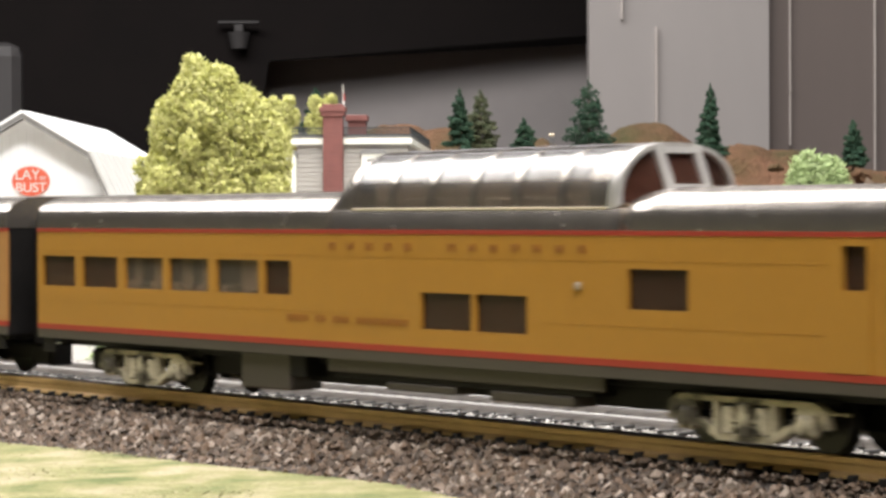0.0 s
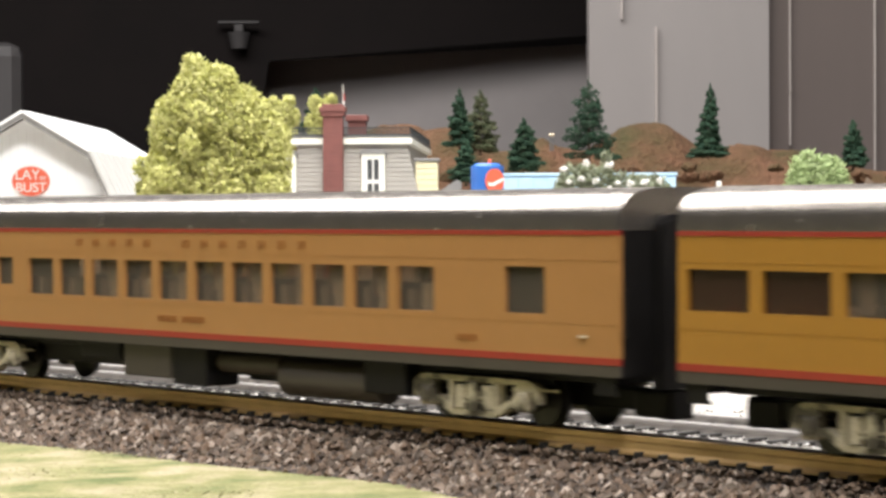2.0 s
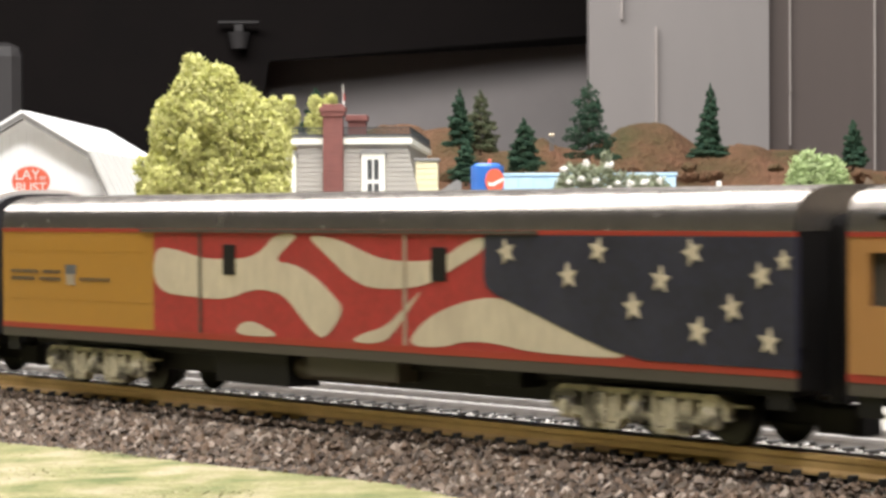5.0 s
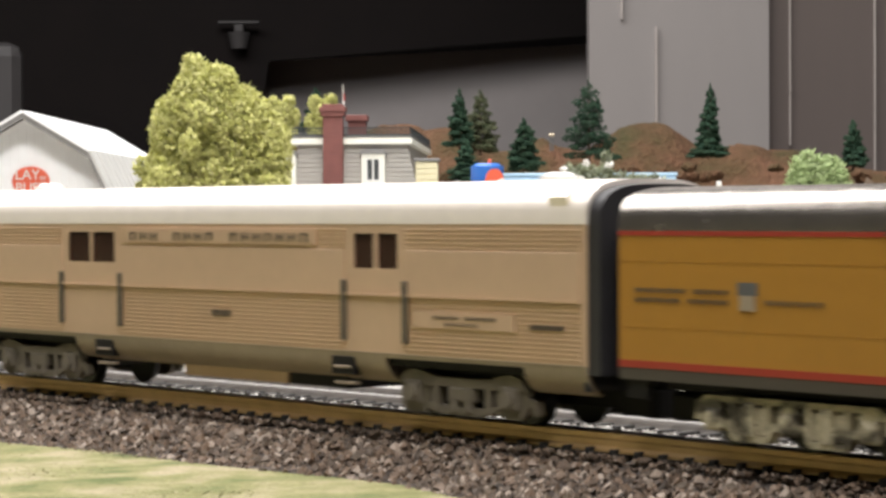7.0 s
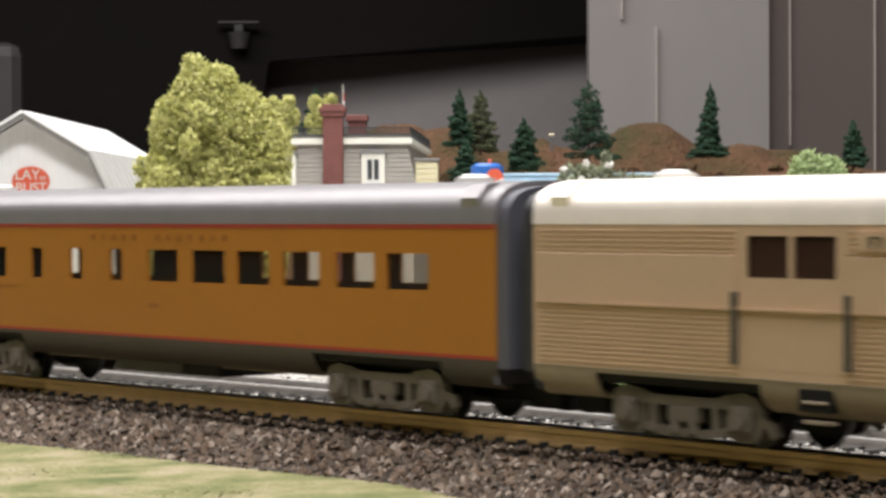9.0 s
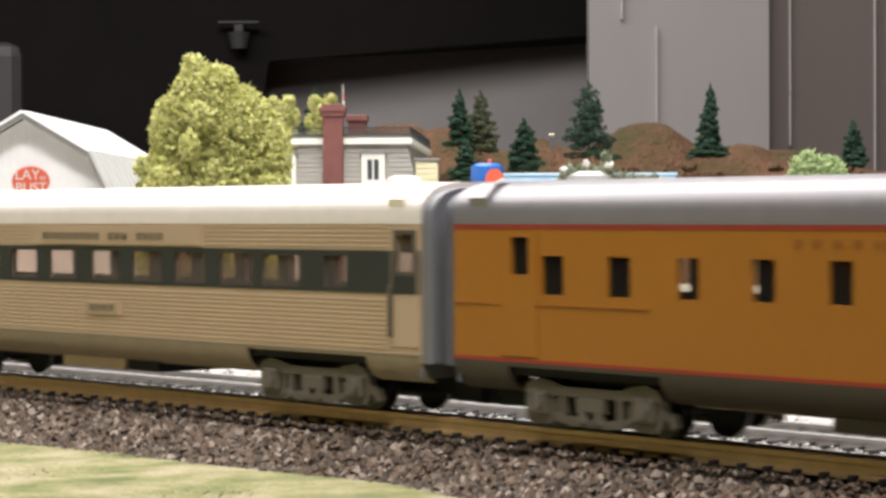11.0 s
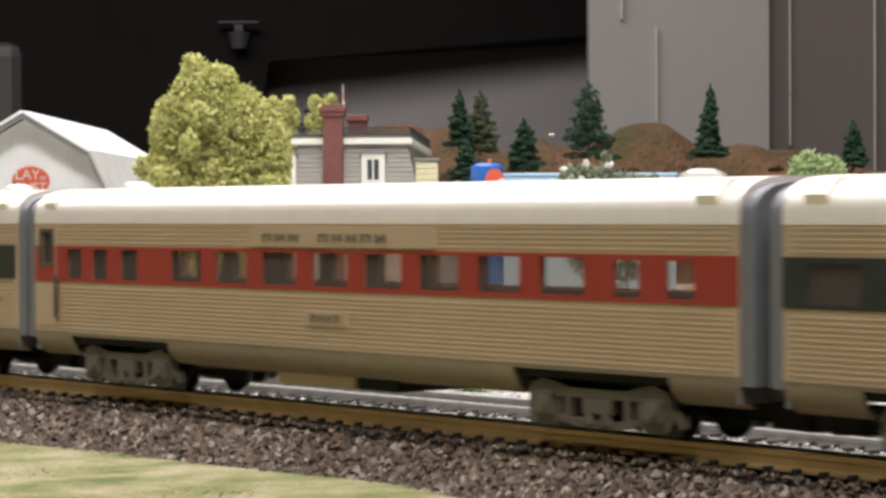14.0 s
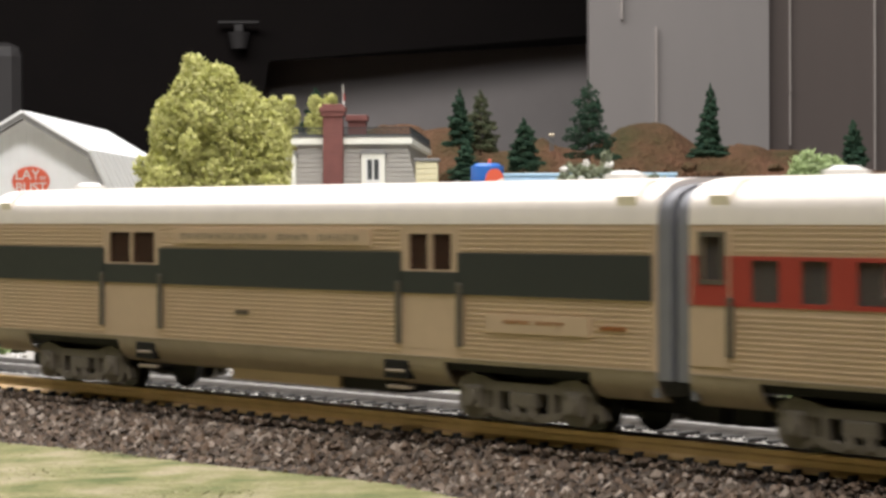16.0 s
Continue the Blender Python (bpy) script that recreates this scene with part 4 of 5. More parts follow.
def fluted_car(label, off, L, holes, side_mat, roof_mat, end_mat, tc=47.0, pane_mat=GLASS, skirt_mat=None, pans=(-13.0, 3.0, 11.0), banded=False):
    car = make_car(label, off, L)
    h = L / 2
    skirt_mat = skirt_mat or SKIRT
    for sgn in (-1, 1):
        rim = .3 if banded else 0   # the wall stands back round each window, behind the colour band
        bm = holed(-h, h, 7.3, 22.4, [(a - rim, b + rim, c - rim, d + rim) for a, b, c, d in holes], -W2, .45)
        if sgn > 0:
            mirror_y(bm)
        part("side_wall", bm, side_mat, car)
        # curved skirt with openings for the trucks
        G = 12.2
        for a, b, deep in ((-h, -tc - G, 1), (-tc - G, -tc + G, 0), (-tc + G, tc - G, 1), (tc - G, tc + G, 0), (tc + G, h, 1)):
            bm = bmesh.new()
            out = [(9.55, 7.3), (9.5, 6.8)] + ([(9.2, 5.6), (8.5, 4.6), (7.4, 4.0), (7.0, 4.2), (8.2, 4.9), (8.8, 5.8)] if deep else []) + [(9.1, 6.8), (9.1, 7.3)]
            prism(bm, [(sgn * y, z) for y, z in out], a, b)
            if deep:   # ends lean back from the truck openings
                for v in bm.verts:
                    back = .85 * max(0, 7.0 - v.co.z)
                    v.co.x += back if v.co.x == a and a > -h else (-back if v.co.x == b and b < h else 0)
            part("skirt", bm, skirt_mat, car, "curved lower skirt", True)
    if skirt_mat is SKIRT:
        # dark strip put in for the shadow line along the skirt's top
        part("skirt_shadow_line", boxes((-h + .3, h - .3, -W2 - .14, -W2 + .1, 7.18, 7.34)), SILVER_DARK, car, "thin dark strip for the shadow line above the skirt")
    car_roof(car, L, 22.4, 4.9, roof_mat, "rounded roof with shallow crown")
    for sgn in (-1, 1):
        end_wall(car, sgn * h, 22.4, 4.8, 4.6, end_mat, end_mat, sgn)
        bm = bmesh.new()
        outer = [(-W2 + .2, 6.4)] + [(W2 - .2, 6.4)] + arch(W2 - .2, 22.2, 4.5, .62, 16)
        prism(bm, outer, sgn * (h + .02), sgn * (h + 1.9))
        part("gangway_shroud", bm, end_mat, car, "smooth full-width end shroud", True)
        add_truck(car, sgn * tc, "grey", sgn)
        part("truck_opening", boxes((sgn * tc - 12.0, sgn * tc + 12.0, -8.9, 8.9, 5.9, 7.0), (sgn * tc - 11.5, sgn * tc + 11.5, -6.0, 6.0, 4.6, 5.88)), BLACK, car)
        for side in (-1, 1):
            shoulder_vent(car, sgn * (h - 4.4), 1.5, side, 0, roof_mat)
        bm = bmesh.new()
        cyl(bm, 2.3, .55, (sgn * (h - 13.5), -1.0, 27.5), "z", 20)
        cyl(bm, 2.0, .45, (sgn * (h - 13.5), -1.0, 27.95), "z", 20, 1.2)
        part("roof_vent", bm, WHITE, car, "low round white roof vent", True)
    part("floor_plate", boxes((-h + .8, h - .8, -8.6, 8.6, 5.9, 7.2)), BLACK, car)
    part("belly", boxes((-tc + 14, tc - 14, -6.6, 6.6, 3.7, 6.0), bevel=.3), SILVER_DARK, car, "grey underfloor pan")
    tan0, tan1, end = pans
    part("equipment_box", boxes((tan0, tan1, -7.2, 7.2, 2.5, 4.1), bevel=.2), side_mat if skirt_mat is SKIRT else SILL, car, "smooth hanging equipment case")
    part("equipment_box", boxes((tan1, end, -6.8, 6.8, 2.5, 4.1), bevel=.25), BLACK, car, "dark equipment case")
    if holes:
        panes(car, holes, pane_mat, W2 - .3)
    return car


def baggage_car(label, off, band, L=138.7):
    doors = [(-37.7, -23.2), (27.4, 38.4)] if not band else [(-38.0, -24.2), (27.2, 37.6)]
    metal = SILVER if band else WARM_SILVER
    hl = []
    for a, b in doors:
        m = (a + b) / 2
        hl += [(a + 1.3, m - .35, 17.2, 21.3), (m + .35, b - 1.3, 17.2, 21.3)]
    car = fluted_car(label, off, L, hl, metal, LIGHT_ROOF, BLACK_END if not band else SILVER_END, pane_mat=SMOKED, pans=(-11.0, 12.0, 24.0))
    h = L / 2
    spans, x = [], -h + .9
    for a, b in doors:
        spans.append((x, a - .3))
        x = b + .3
    spans.append((x, h - .9))
    if not band:
        for z0, z1, m, nm in ((14.2, 19.4, metal, "smooth plate"),):
            for a, b in spans:
                for y0, y1 in ((-W2 - .2, -W2 + .1), (W2 - .1, W2 + .2)):
                    part("side_plate", boxes((a, b, y0, y1, z0, z1), bevel=.08), m, car, "smooth silver side plate")
        ribs(car, spans, 7.7, 14.0, metal, .52, .12)
        ribs(car, spans, 19.5, 22.2, metal, .52, .12)
        for y in (-W2 - .4, W2 - .1):
            part("belt_rail", boxes((-h + .8, h - .8, y, y + .5, 14.0, 14.25)), metal, car, "thin belt rail")
        part("name_board", boxes((-21.5, 21.5, -W2 - .32, -W2, 19.9, 21.7)), metal, car, "plain name board")
        lettering(car, -20.5, 20.5, 20.2, 21.3, (3, 4, 7), LETTER_DARK, proud=.42)
        part("name_board", boxes((40.5, 58, -W2 - .32, -W2, 10.6, 12.4)), metal, car)
        lettering(car, 44, 55, 11.6, 12.0, (6, 7), LETTER_DARK, proud=.42)
        lettering(car, 46, 52, 10.9, 11.2, (7,), LETTER_DARK, proud=.42)
        lettering(car, 60.5, 66, 10.9, 11.5, (8,), LETTER_DARK, proud=.3)
        lettering(car, -1, 3.4, 10.7, 11.5, (4,), LETTER_DARK, proud=.3)
    else:
        ribs(car, spans, 7.7, 14.3, metal, .56, .1)
        ribs(car, spans, 19.4, 22.2, metal, .56, .1)
        for a, b in spans + doors:
            for y0, y1 in ((-W2 - .26, -W2 + .1), (W2 - .1, W2 + .26)):
                if (a, b) in doors:
                    part("colour_band", boxes((a + .2, b - .2, y0 + .05, y1, 14.5, 17.0)), GREEN_BAND, car)
                else:
                    part("colour_band", boxes((a - .28, b + .28, y0, y1, 14.5, 19.2)), GREEN_BAND, car, "dark grey-green painted band")
        part("name_board", boxes((-20.5, 21.5, -W2 - .28, -W2, 19.9, 21.7)), metal, car, "plain name board")
        lettering(car, -19, 19.5, 20.4, 21.2, (12, 4, 5), SILVER_DARK, proud=.36)
        part("name_board", boxes((42.5, 59.5, -W2 - .3, -W2, 10.5, 12.5)), metal, car)
        lettering(car, 45.5, 55.5, 11.5, 11.9, (6, 6), LETTER_RED, proud=.38)
        lettering(car, 61, 65, 11.2, 11.7, (5,), LETTER_RED, proud=.3)
        lettering(car, -6.5, -3.6, 11.0, 11.6, (4,), LETTER_DARK, proud=.3)
    for a, b in doors:
        # sliding door with side guides
        for y in (-W2 - .02, W2 - .3):
            part("baggage_door", holed(a, b, 8.2, 22.0, [q for q in hl if a < q[0] < b], y, .32), metal, car, "smooth sliding baggage door with two dark windows")
        for x in (a - .35, b + .35):
            part("door_guide", boxes((x - .4, x + .4, -W2 - .5, -W2, 8.6, 15.8), bevel=.12), GUIDE_DARK, car)
        x = (a + b) / 2 + (3.2 if a < 0 else -6.3)
        part("step_well", boxes((x - 2.2, x + 2.2, -9.62, -8.4, 4.5, 6.7), bevel=.1), BLACK, car, "dark stirrup step opening")
        part("step", boxes((x - 1.6, x + 1.7, -9.8, -9.3, 5.25, 5.6), (x - 1.9, x + 1.9, -9.4, -8.3, 3.3, 3.7), bevel=.1), SKIRT, car, "small stirrup step")
    part("interior_wall", boxes((-h + 1.4, h - 1.4, -.8, .8, 7.2, 22)), BLACK if band else SEAT_BROWN, car, "plain inner partition")
    return car


def orange_coach():
    hs = [(-58.6, -55.6, 16.9, 21.0), (-53.5, -49.9), (-42.8, -39.2), (-32.1, -29.0), (-21.5, -18.3), (-11.2, -8.1), (-1.8, 5.4), (8.6, 16.2), (18.8, 25.9), (28.7, 36.3), (39.5, 47.0), (49.3, 57.1)]
    holes = [q if len(q) == 4 else (q[0], q[1], 14.8, 19.0) for q in hs]
    car = fluted_car("deep orange-yellow coach with mid grey roof and open windows", -0.11348, 137.7, holes, ORANGE, MID_ROOF, DARK_END, pane_mat=OPEN_GLASS, skirt_mat=SILL)
    for y0, y1 in ((-W2 - .06, -W2 + .1), (W2 - .1, W2 + .06)):
        part("stripe", boxes((-68.8, 68.8, y0, y1, 7.3, 7.7)), RED, car, "thin red line")
        part("stripe", boxes((-68.8, 68.8, y0, y1, 21.9, 22.5)), RED, car, "thin red line")
    lettering(car, -16, 18, 20.2, 21.0, (5, 7), LETTER_RED, fill=.46)
    part("emblem", boxes((-1.5, 1.0, -W2 - .06, -W2, 11.3, 11.9)), LETTER_RED, car, "small dark red badge")
    part("vestibule_door", holed(-60.2, -54.2, 8.0, 21.6, [(-58.6, -55.6, 16.9, 21.0)], -W2 - .14, .2), ORANGE, car, "orange vestibule door with a tall window")
    part("belt_rail", boxes((-68.8, -36, -W2 - .12, -W2, 13.6, 13.75)), ORANGE, car)
    seats(car, -24, 54, 10.3, SEAT_BROWN, 12.4)


def band_coach(label, off, L, band_mat, holes, door, text, number, text_mat, partition=None):
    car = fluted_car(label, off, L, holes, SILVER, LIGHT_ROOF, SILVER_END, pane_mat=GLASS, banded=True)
    h = L / 2
    full = (-h + .9, h - .9)
    spans = [full]
    if door:
        dx0, dx1 = door
        spans = [(full[0], dx0)] if dx0 > 0 else [(dx1, full[1])]
    ribs(car, spans, 7.7, 14.2, SILVER, .56, .09)
    ribs(car, spans, 19.6, 22.2, SILVER, .56, .08)
    for sgn in (-1, 1):
        bm = holed(-h, h, 14.3, 19.3, holes, -W2 - .12, .14)
        if sgn > 0:
            mirror_y(bm)
        part("colour_band", bm, band_mat, car, "painted window band")
    part("name_board", boxes((text[0] - 2.5, text[1] + 8.5, -W2 - .3, -W2, 19.65, 21.9)), SILVER, car, "plain name board")
    lettering(car, text[0], text[1], 20.2, 21.2, text[2], text_mat, proud=.4)
    part("name_board", boxes((number[0] - 1, number[1] + 1, -W2 - .3, -W2, 10.2, 11.8)), SILVER, car)
    lettering(car, number[0], number[1], 10.5, 11.5, (4,), LETTER_DARK, proud=.4)
    if door:
        dh = [q for q in holes if door[0] <= q[0] and q[1] <= door[1]]
        part("vestibule_door", holed(door[0], door[1], 8.2, 22.0, dh, -W2 - .16, .3), SILVER, car, "smooth vestibule door with a tall window")
        part("door_band", holed(door[0] + .25, door[1] - .25, 14.3, 19.3, dh, -W2 - .24, .12), band_mat, car, "painted band across the door")
        for q in dh:
            part("door_frame", holed(q[0] - .5, q[1] + .5, q[2] - .5, q[3] + .5, [q], -W2 - .3, .2), GUIDE_DARK, car, "dark window frame")
        x = door[0] if door[0] > 0 else door[1]
        part("grab_rail", boxes((x - .35, x + .35, -W2 - .5, -W2, 9.2, 15.2), bevel=.12), GUIDE_DARK, car)
    seats(car, -h + 14, h - 12, 5.2, SEAT_BROWN, 12.6)
    return car


up_dome()
up_coach()
flag_car()
baggage_car("silver fluted baggage car with two sliding doors", 0.0315, False)
orange_coach()
F_HOLES = [(x, x + 6.9, 14.7, 18.7) for x in (-66.0, -54.8, -44.2, -33.6, -23.0, -12.4, -1.4, 9.0, 19.1, 29.4)] + [(38.6, 46.2, 14.7, 18.6), (51.3, 55.6, 14.8, 18.6), (65.4, 68.4, 16.9, 21.2)]
band_coach("silver fluted coach with a dark green window band", -0.25831, 139.0, GREEN_BAND, F_HOLES, (64.2, 69.2), (-14.1, 16.7, (9, 3, 4)), (-1.9, 4.6), LETTER_DARK)
G_HOLES = [(-67.0, -64.2, 16.9, 21.2), (-60.1, -56.3, 14.8, 18.9), (-53.3, -49.6, 14.8, 18.9), (-46.0, -41.9, 14.8, 18.9)]
G_HOLES += [(-33.6 + 10.45 * i, -26.6 + 10.45 * i, 14.9, 18.9) for i in range(8)] + [(51.2, 55.0, 14.8, 18.7), (59.0, 63.0, 14.8, 18.7)]
band_coach("silver fluted coach with a bright red window band", -0.40333, 138.2, RED_BAND, G_HOLES, (-68.6, -63.0), (-12.8, 13.0, (3, 5)), (-2.6, 3.8), LETTER_DARK)
baggage_car("silver baggage car with a dark green band and two doors", -0.5470, True)

# ---- scenery behind the line ----


def placed(depth, side, z=YARD_Z, turn=0.0):
    """A pose on the layout whose +y runs along the view and +x to its side."""
    p = spot(depth, side, z)
    return Matrix.Translation(p) @ pose(0, 0, 0, 0, 0, VIEW_YAW + turn)


def leaf_mesh(name, blobs, count, size, material, seed, flat=1.0, thin=1.0, k=MM):
    """A crown of many small ragged clumps over a set of (x, y, z, rx, ry, rz) lumps."""
    g = np.random.default_rng(seed)
    vol = np.array([b[3] * b[4] * b[5] for b in blobs]) ** .67
    pick = g.choice(len(blobs), count, p=vol / vol.sum())
    d = g.normal(size=(count, 3))
    d /= np.linalg.norm(d, axis=1)[:, None]
    d *= (g.random(count) ** .22)[:, None]
    b = np.array(blobs, float)[pick]
    p = b[:, :3] + d * b[:, 3:]
    sz = size * (0.5 + g.random(count))
    base = np.array([(1, 0, 0), (-1, 0, 0), (0, 1, 0), (0, -1, 0), (0, 0, 1), (0, 0, -1)], float)
    tri = np.array([(0, 2, 4), (2, 1, 4), (1, 3, 4), (3, 0, 4), (2, 0, 5), (1, 2, 5), (3, 1, 5), (0, 3, 5)])
    v = base[None] * (1 + g.uniform(-.6, .6, (count, 6, 3))) + g.uniform(-.35, .35, (count, 6, 3))
    v[:, :, 2] *= flat
    v[:, :, :2] *= thin
    q = g.normal(size=(count, 4))
    q /= np.linalg.norm(q, axis=1)[:, None]
    w, x, y, z = q.T
    R = np.stack([1 - 2 * (y * y + z * z), 2 * (x * y - z * w), 2 * (x * z + y * w), 2 * (x * y + z * w), 1 - 2 * (x * x + z * z), 2 * (y * z - x * w), 2 * (x * z - y * w), 2 * (y * z + x * w), 1 - 2 * (x * x + y * y)], -1).reshape(-1, 3, 3)
    v = np.einsum("nij,nkj->nki", R, v) * sz[:, None, None] + p[:, None, :]
    f = (tri[None] + (np.arange(count) * 6)[:, None, None]).reshape(-1, 3)
    me = bpy.data.meshes.new(name)
    me.from_pydata((v.reshape(-1, 3) * k).tolist(), [], f.tolist())
    me.materials.append(material)
    return me


def limb(bm, a, b, r0, r1, n=8):
    a, b = Vector(a), Vector(b)
    m = Matrix.Translation((a + b) / 2) @ (b - a).to_track_quat("Z", "Y").to_matrix().to_4x4()
    bmesh.ops.create_cone(bm, cap_ends=True, segments=n, radius1=r0, radius2=r1, depth=(b - a).length, matrix=m)


def leafy_tree(label, m, blobs, count, size, trunk_h, seed, name="tree", leaf=TREE_LEAF):
    tree = thing(name, label, "tree", m)
    bm = bmesh.new()
    limb(bm, (0, 0, 0), (0.6, 0.4, trunk_h), 1.5, 1.0)
    for b in blobs[:6]:
        limb(bm, (0.6, 0.4, trunk_h * .8), (b[0] * .7, b[1] * .7, b[2]), .8, .25, 6)
    part("trunk", bm, BARK, tree, "brown forked trunk")
    ob = new("crown", leaf_mesh("crown", blobs, count, size, leaf, seed, 1.7, .5))
    ob.parent = tree
    tagged(ob, "ragged crown of clumped foam leaves")
    return tree


TREE_X, TREE_D = -0.0530, 0.58
rb = np.random.default_rng(4)
blobs = [(0, 0, 30, 15, 13, 14), (-3, 0, 52, 8, 8, 11), (5, 0, 47, 9, 9, 11), (-9.5, 0, 46, 6, 6, 10), (11, 0, 40, 7, 8, 13), (-12, -2, 28, 5, 8, 15), (13, 0, 26, 4.5, 8, 17), (-5, 0, 61, 3.0, 3.4, 4.0), (1, 0, 58.5, 4.5, 4, 4)]
for _ in range(26):
    a, zz = rb.uniform(0, 6.28), rb.uniform(14, 52)
    rr = 15.5 * (1 if zz < 40 else (1 - (zz - 40) / 26))
    blobs.append((rr * math.cos(a), rr * .85 * math.sin(a), zz, rb.uniform(2, 3.6), rb.uniform(2, 3.6), rb.uniform(2.4, 5)))
leafy_tree("large yellow-green foam tree with drooping ragged crown", placed(TREE_D, TREE_X), blobs, 46000, .43, 22, 21)
for dx, dz, r in ((-0.0678, 76, 6), (-0.0500, 76.5, 6)):
    bl = [(0, 0, dz - 7, r * .8, r, 6), (r * .5, 0, dz - 1.5, r * .45, r * .6, 3), (-r * .6, 0, dz - 3, r * .5, r * .6, 4), (r * .9, 0, dz - 8, r * .4, r * .5, 4), (-r * 1.0, 0, dz - 11, r * .4, r * .5, 4), (0, 0, dz - 17, r * 1.2, r, 8)]
    leafy_tree("smaller yellow-green foam tree behind the house", placed(1.05, dx), bl, 4500, .5, 46, 30 + int(abs(dx) * 1000))

# firs
def fir(label, depth, side, z0, h, w, seed, leaf=FIR_LEAF):
    t = thing("fir_tree", label, "tree", placed(depth, side, z0 * MM), group="firs on the hills")
    bm = bmesh.new()
    limb(bm, (0, 0, -1.5), (0, 0, h * .95), .7, .15, 7)
    part("trunk", bm, BARK, t, "thin brown trunk")
    g = np.random.default_rng(seed)
    bl = []
    n = 34
    for i in range(n):
        k = (i + .5) / n
        a = i * 2.4 + g.uniform(-.4, .4)
        rad = w * .85 * (1 - k) ** .6 * g.uniform(.55, 1.05)
        bl.append((rad * .62 * math.cos(a), rad * .62 * math.sin(a), h * (.06 + .9 * k) - rad * .15, max(.5, rad * .5), max(.5, rad * .5), h * .045))
    bl.append((0, 0, h * .97, .35, .35, h * .05))
    ob = new("crown", leaf_mesh("crown", bl, 3600, .40, leaf, seed, .8))
    ob.parent = t
    tagged(ob, "tiered dark needles")
    return t


DARK = "dark green bottle-brush fir on the brown hill"
for d, sx, z0, h, w, lf in ((1.0, .0070, 50, 23, 8.5, FIR_LEAF), (1.01, .0155, 48, 25.5, 11, OLIVE_LEAF), (0.9, .0294, 38.5, 19, 10, FIR_LEAF), (1.0, .0589, 45, 32, 17, FIR_LEAF),
                         (1.0, .1077, 49, 25.5, 7.5, FIR_LEAF), (1.0, .1068, 46, 10, 12, FIR_LEAF), (1.0, .1650, 41, 19, 8.5, FIR_LEAF), (0.85, .0079, 34, 14, 8, FIR_LEAF), (1.1, -.0560, 54, 25, 11, FIR_LEAF)):
    fir(DARK if lf is FIR_LEAF else "sparse olive fir on the brown hill", d, sx, z0, h, w, int(d * 1000 + sx * 9000 + h), lf)


# brown hills: one ridge sheet with lumps, resting on the yard
def hills():
    line = [(-230, 20), (-120, 40), (-75, 50), (-44, 56), (-24, 62.0), (-12, 62.2), (-7, 59.5), (-2, 59.8), (3, 60.4), (8, 58.5), (15, 52.5), (24, 50.0), (30, 50.5), (37, 53.5), (43, 55.6), (50, 52), (60, 50.5), (68, 53), (74, 58.0), (80, 61.6), (88, 62.6), (96, 61.6), (102, 57.5), (108, 52.5), (118, 51.2), (127, 52.8), (133, 52.4), (142, 49.6), (150, 50.0), (160, 47), (180, 42), (290, 26)]
    lx, lz = np.array(line).T
    verts, faces = [], []
    nx, ny = 300, 80
    for j in range(ny):
        v = j / (ny - 1)
        y = -150 + 330 * v
        for i in range(nx):
            x = -230 + 520 * i / (nx - 1)
            crest = 3 * noise.noise((x * .03, 0.0, 9.0))
            d = y - crest
            env = math.exp(-((d / 62) ** 2)) if d < 0 else math.exp(-((d / 110) ** 2))
            xx = x + .22 * d * noise.noise((x * .02, y * .02, 5.0))
            hh = (float(np.interp(xx, lx, lz)) + 7.5) * env
            q = Vector((x * .05, y * .05, 3.1))
            hh += (3.0 * noise.noise(q) + 2.4 * noise.noise(q * 2.7) + 1.6 * noise.noise(q * 6.5) + 1.1 * noise.noise(q * 15)) * (.2 + .8 * env) * (.35 + .65 * min(1, abs(d) / 30))
            verts.append((x * MM, y * MM, (hh - 4 - (6 if v in (0, 1) else 0)) * MM))
    for j in range(ny - 1):
        for i in range(nx - 1):
            a = j * nx + i
            faces.append((a, a + 1, a + 1 + nx, a + nx))
    me = bpy.data.meshes.new("hill")
    me.from_pydata(verts, [], faces)
    me.materials.append(EARTH)
    me.shade_smooth()
    ob = new("hill", me)
    ob.matrix_basis = placed(1.07, 0.0)
    tagged(ob, "reddish-brown sculpted hills with olive turf patches", "hill", kind="structure")


hills()
g = np.random.default_rng(8)
for k in range(26):
    x = g.uniform(-10, 175)
    bm = bmesh.new()
    bmesh.ops.create_icosphere(bm, subdivisions=2, radius=1)
    r = g.uniform(1.6, 4.2)
    for v in bm.verts:
        v.co = Vector((v.co.x * r * 1.3, v.co.y * r, v.co.z * r * .75)) * (1 + .35 * noise.noise(v.co * 1.6 + Vector((k, 0, 0))))
    ob = new("rock", finish(bm, "rock", EARTH, True))
    ob.matrix_basis = placed(g.uniform(.93, .99), x * MM, g.uniform(36, 41) * MM, g.uniform(0, 180))
    tagged(ob, "rough reddish-brown rock on the hillside", "rock", "rocks on the hill")


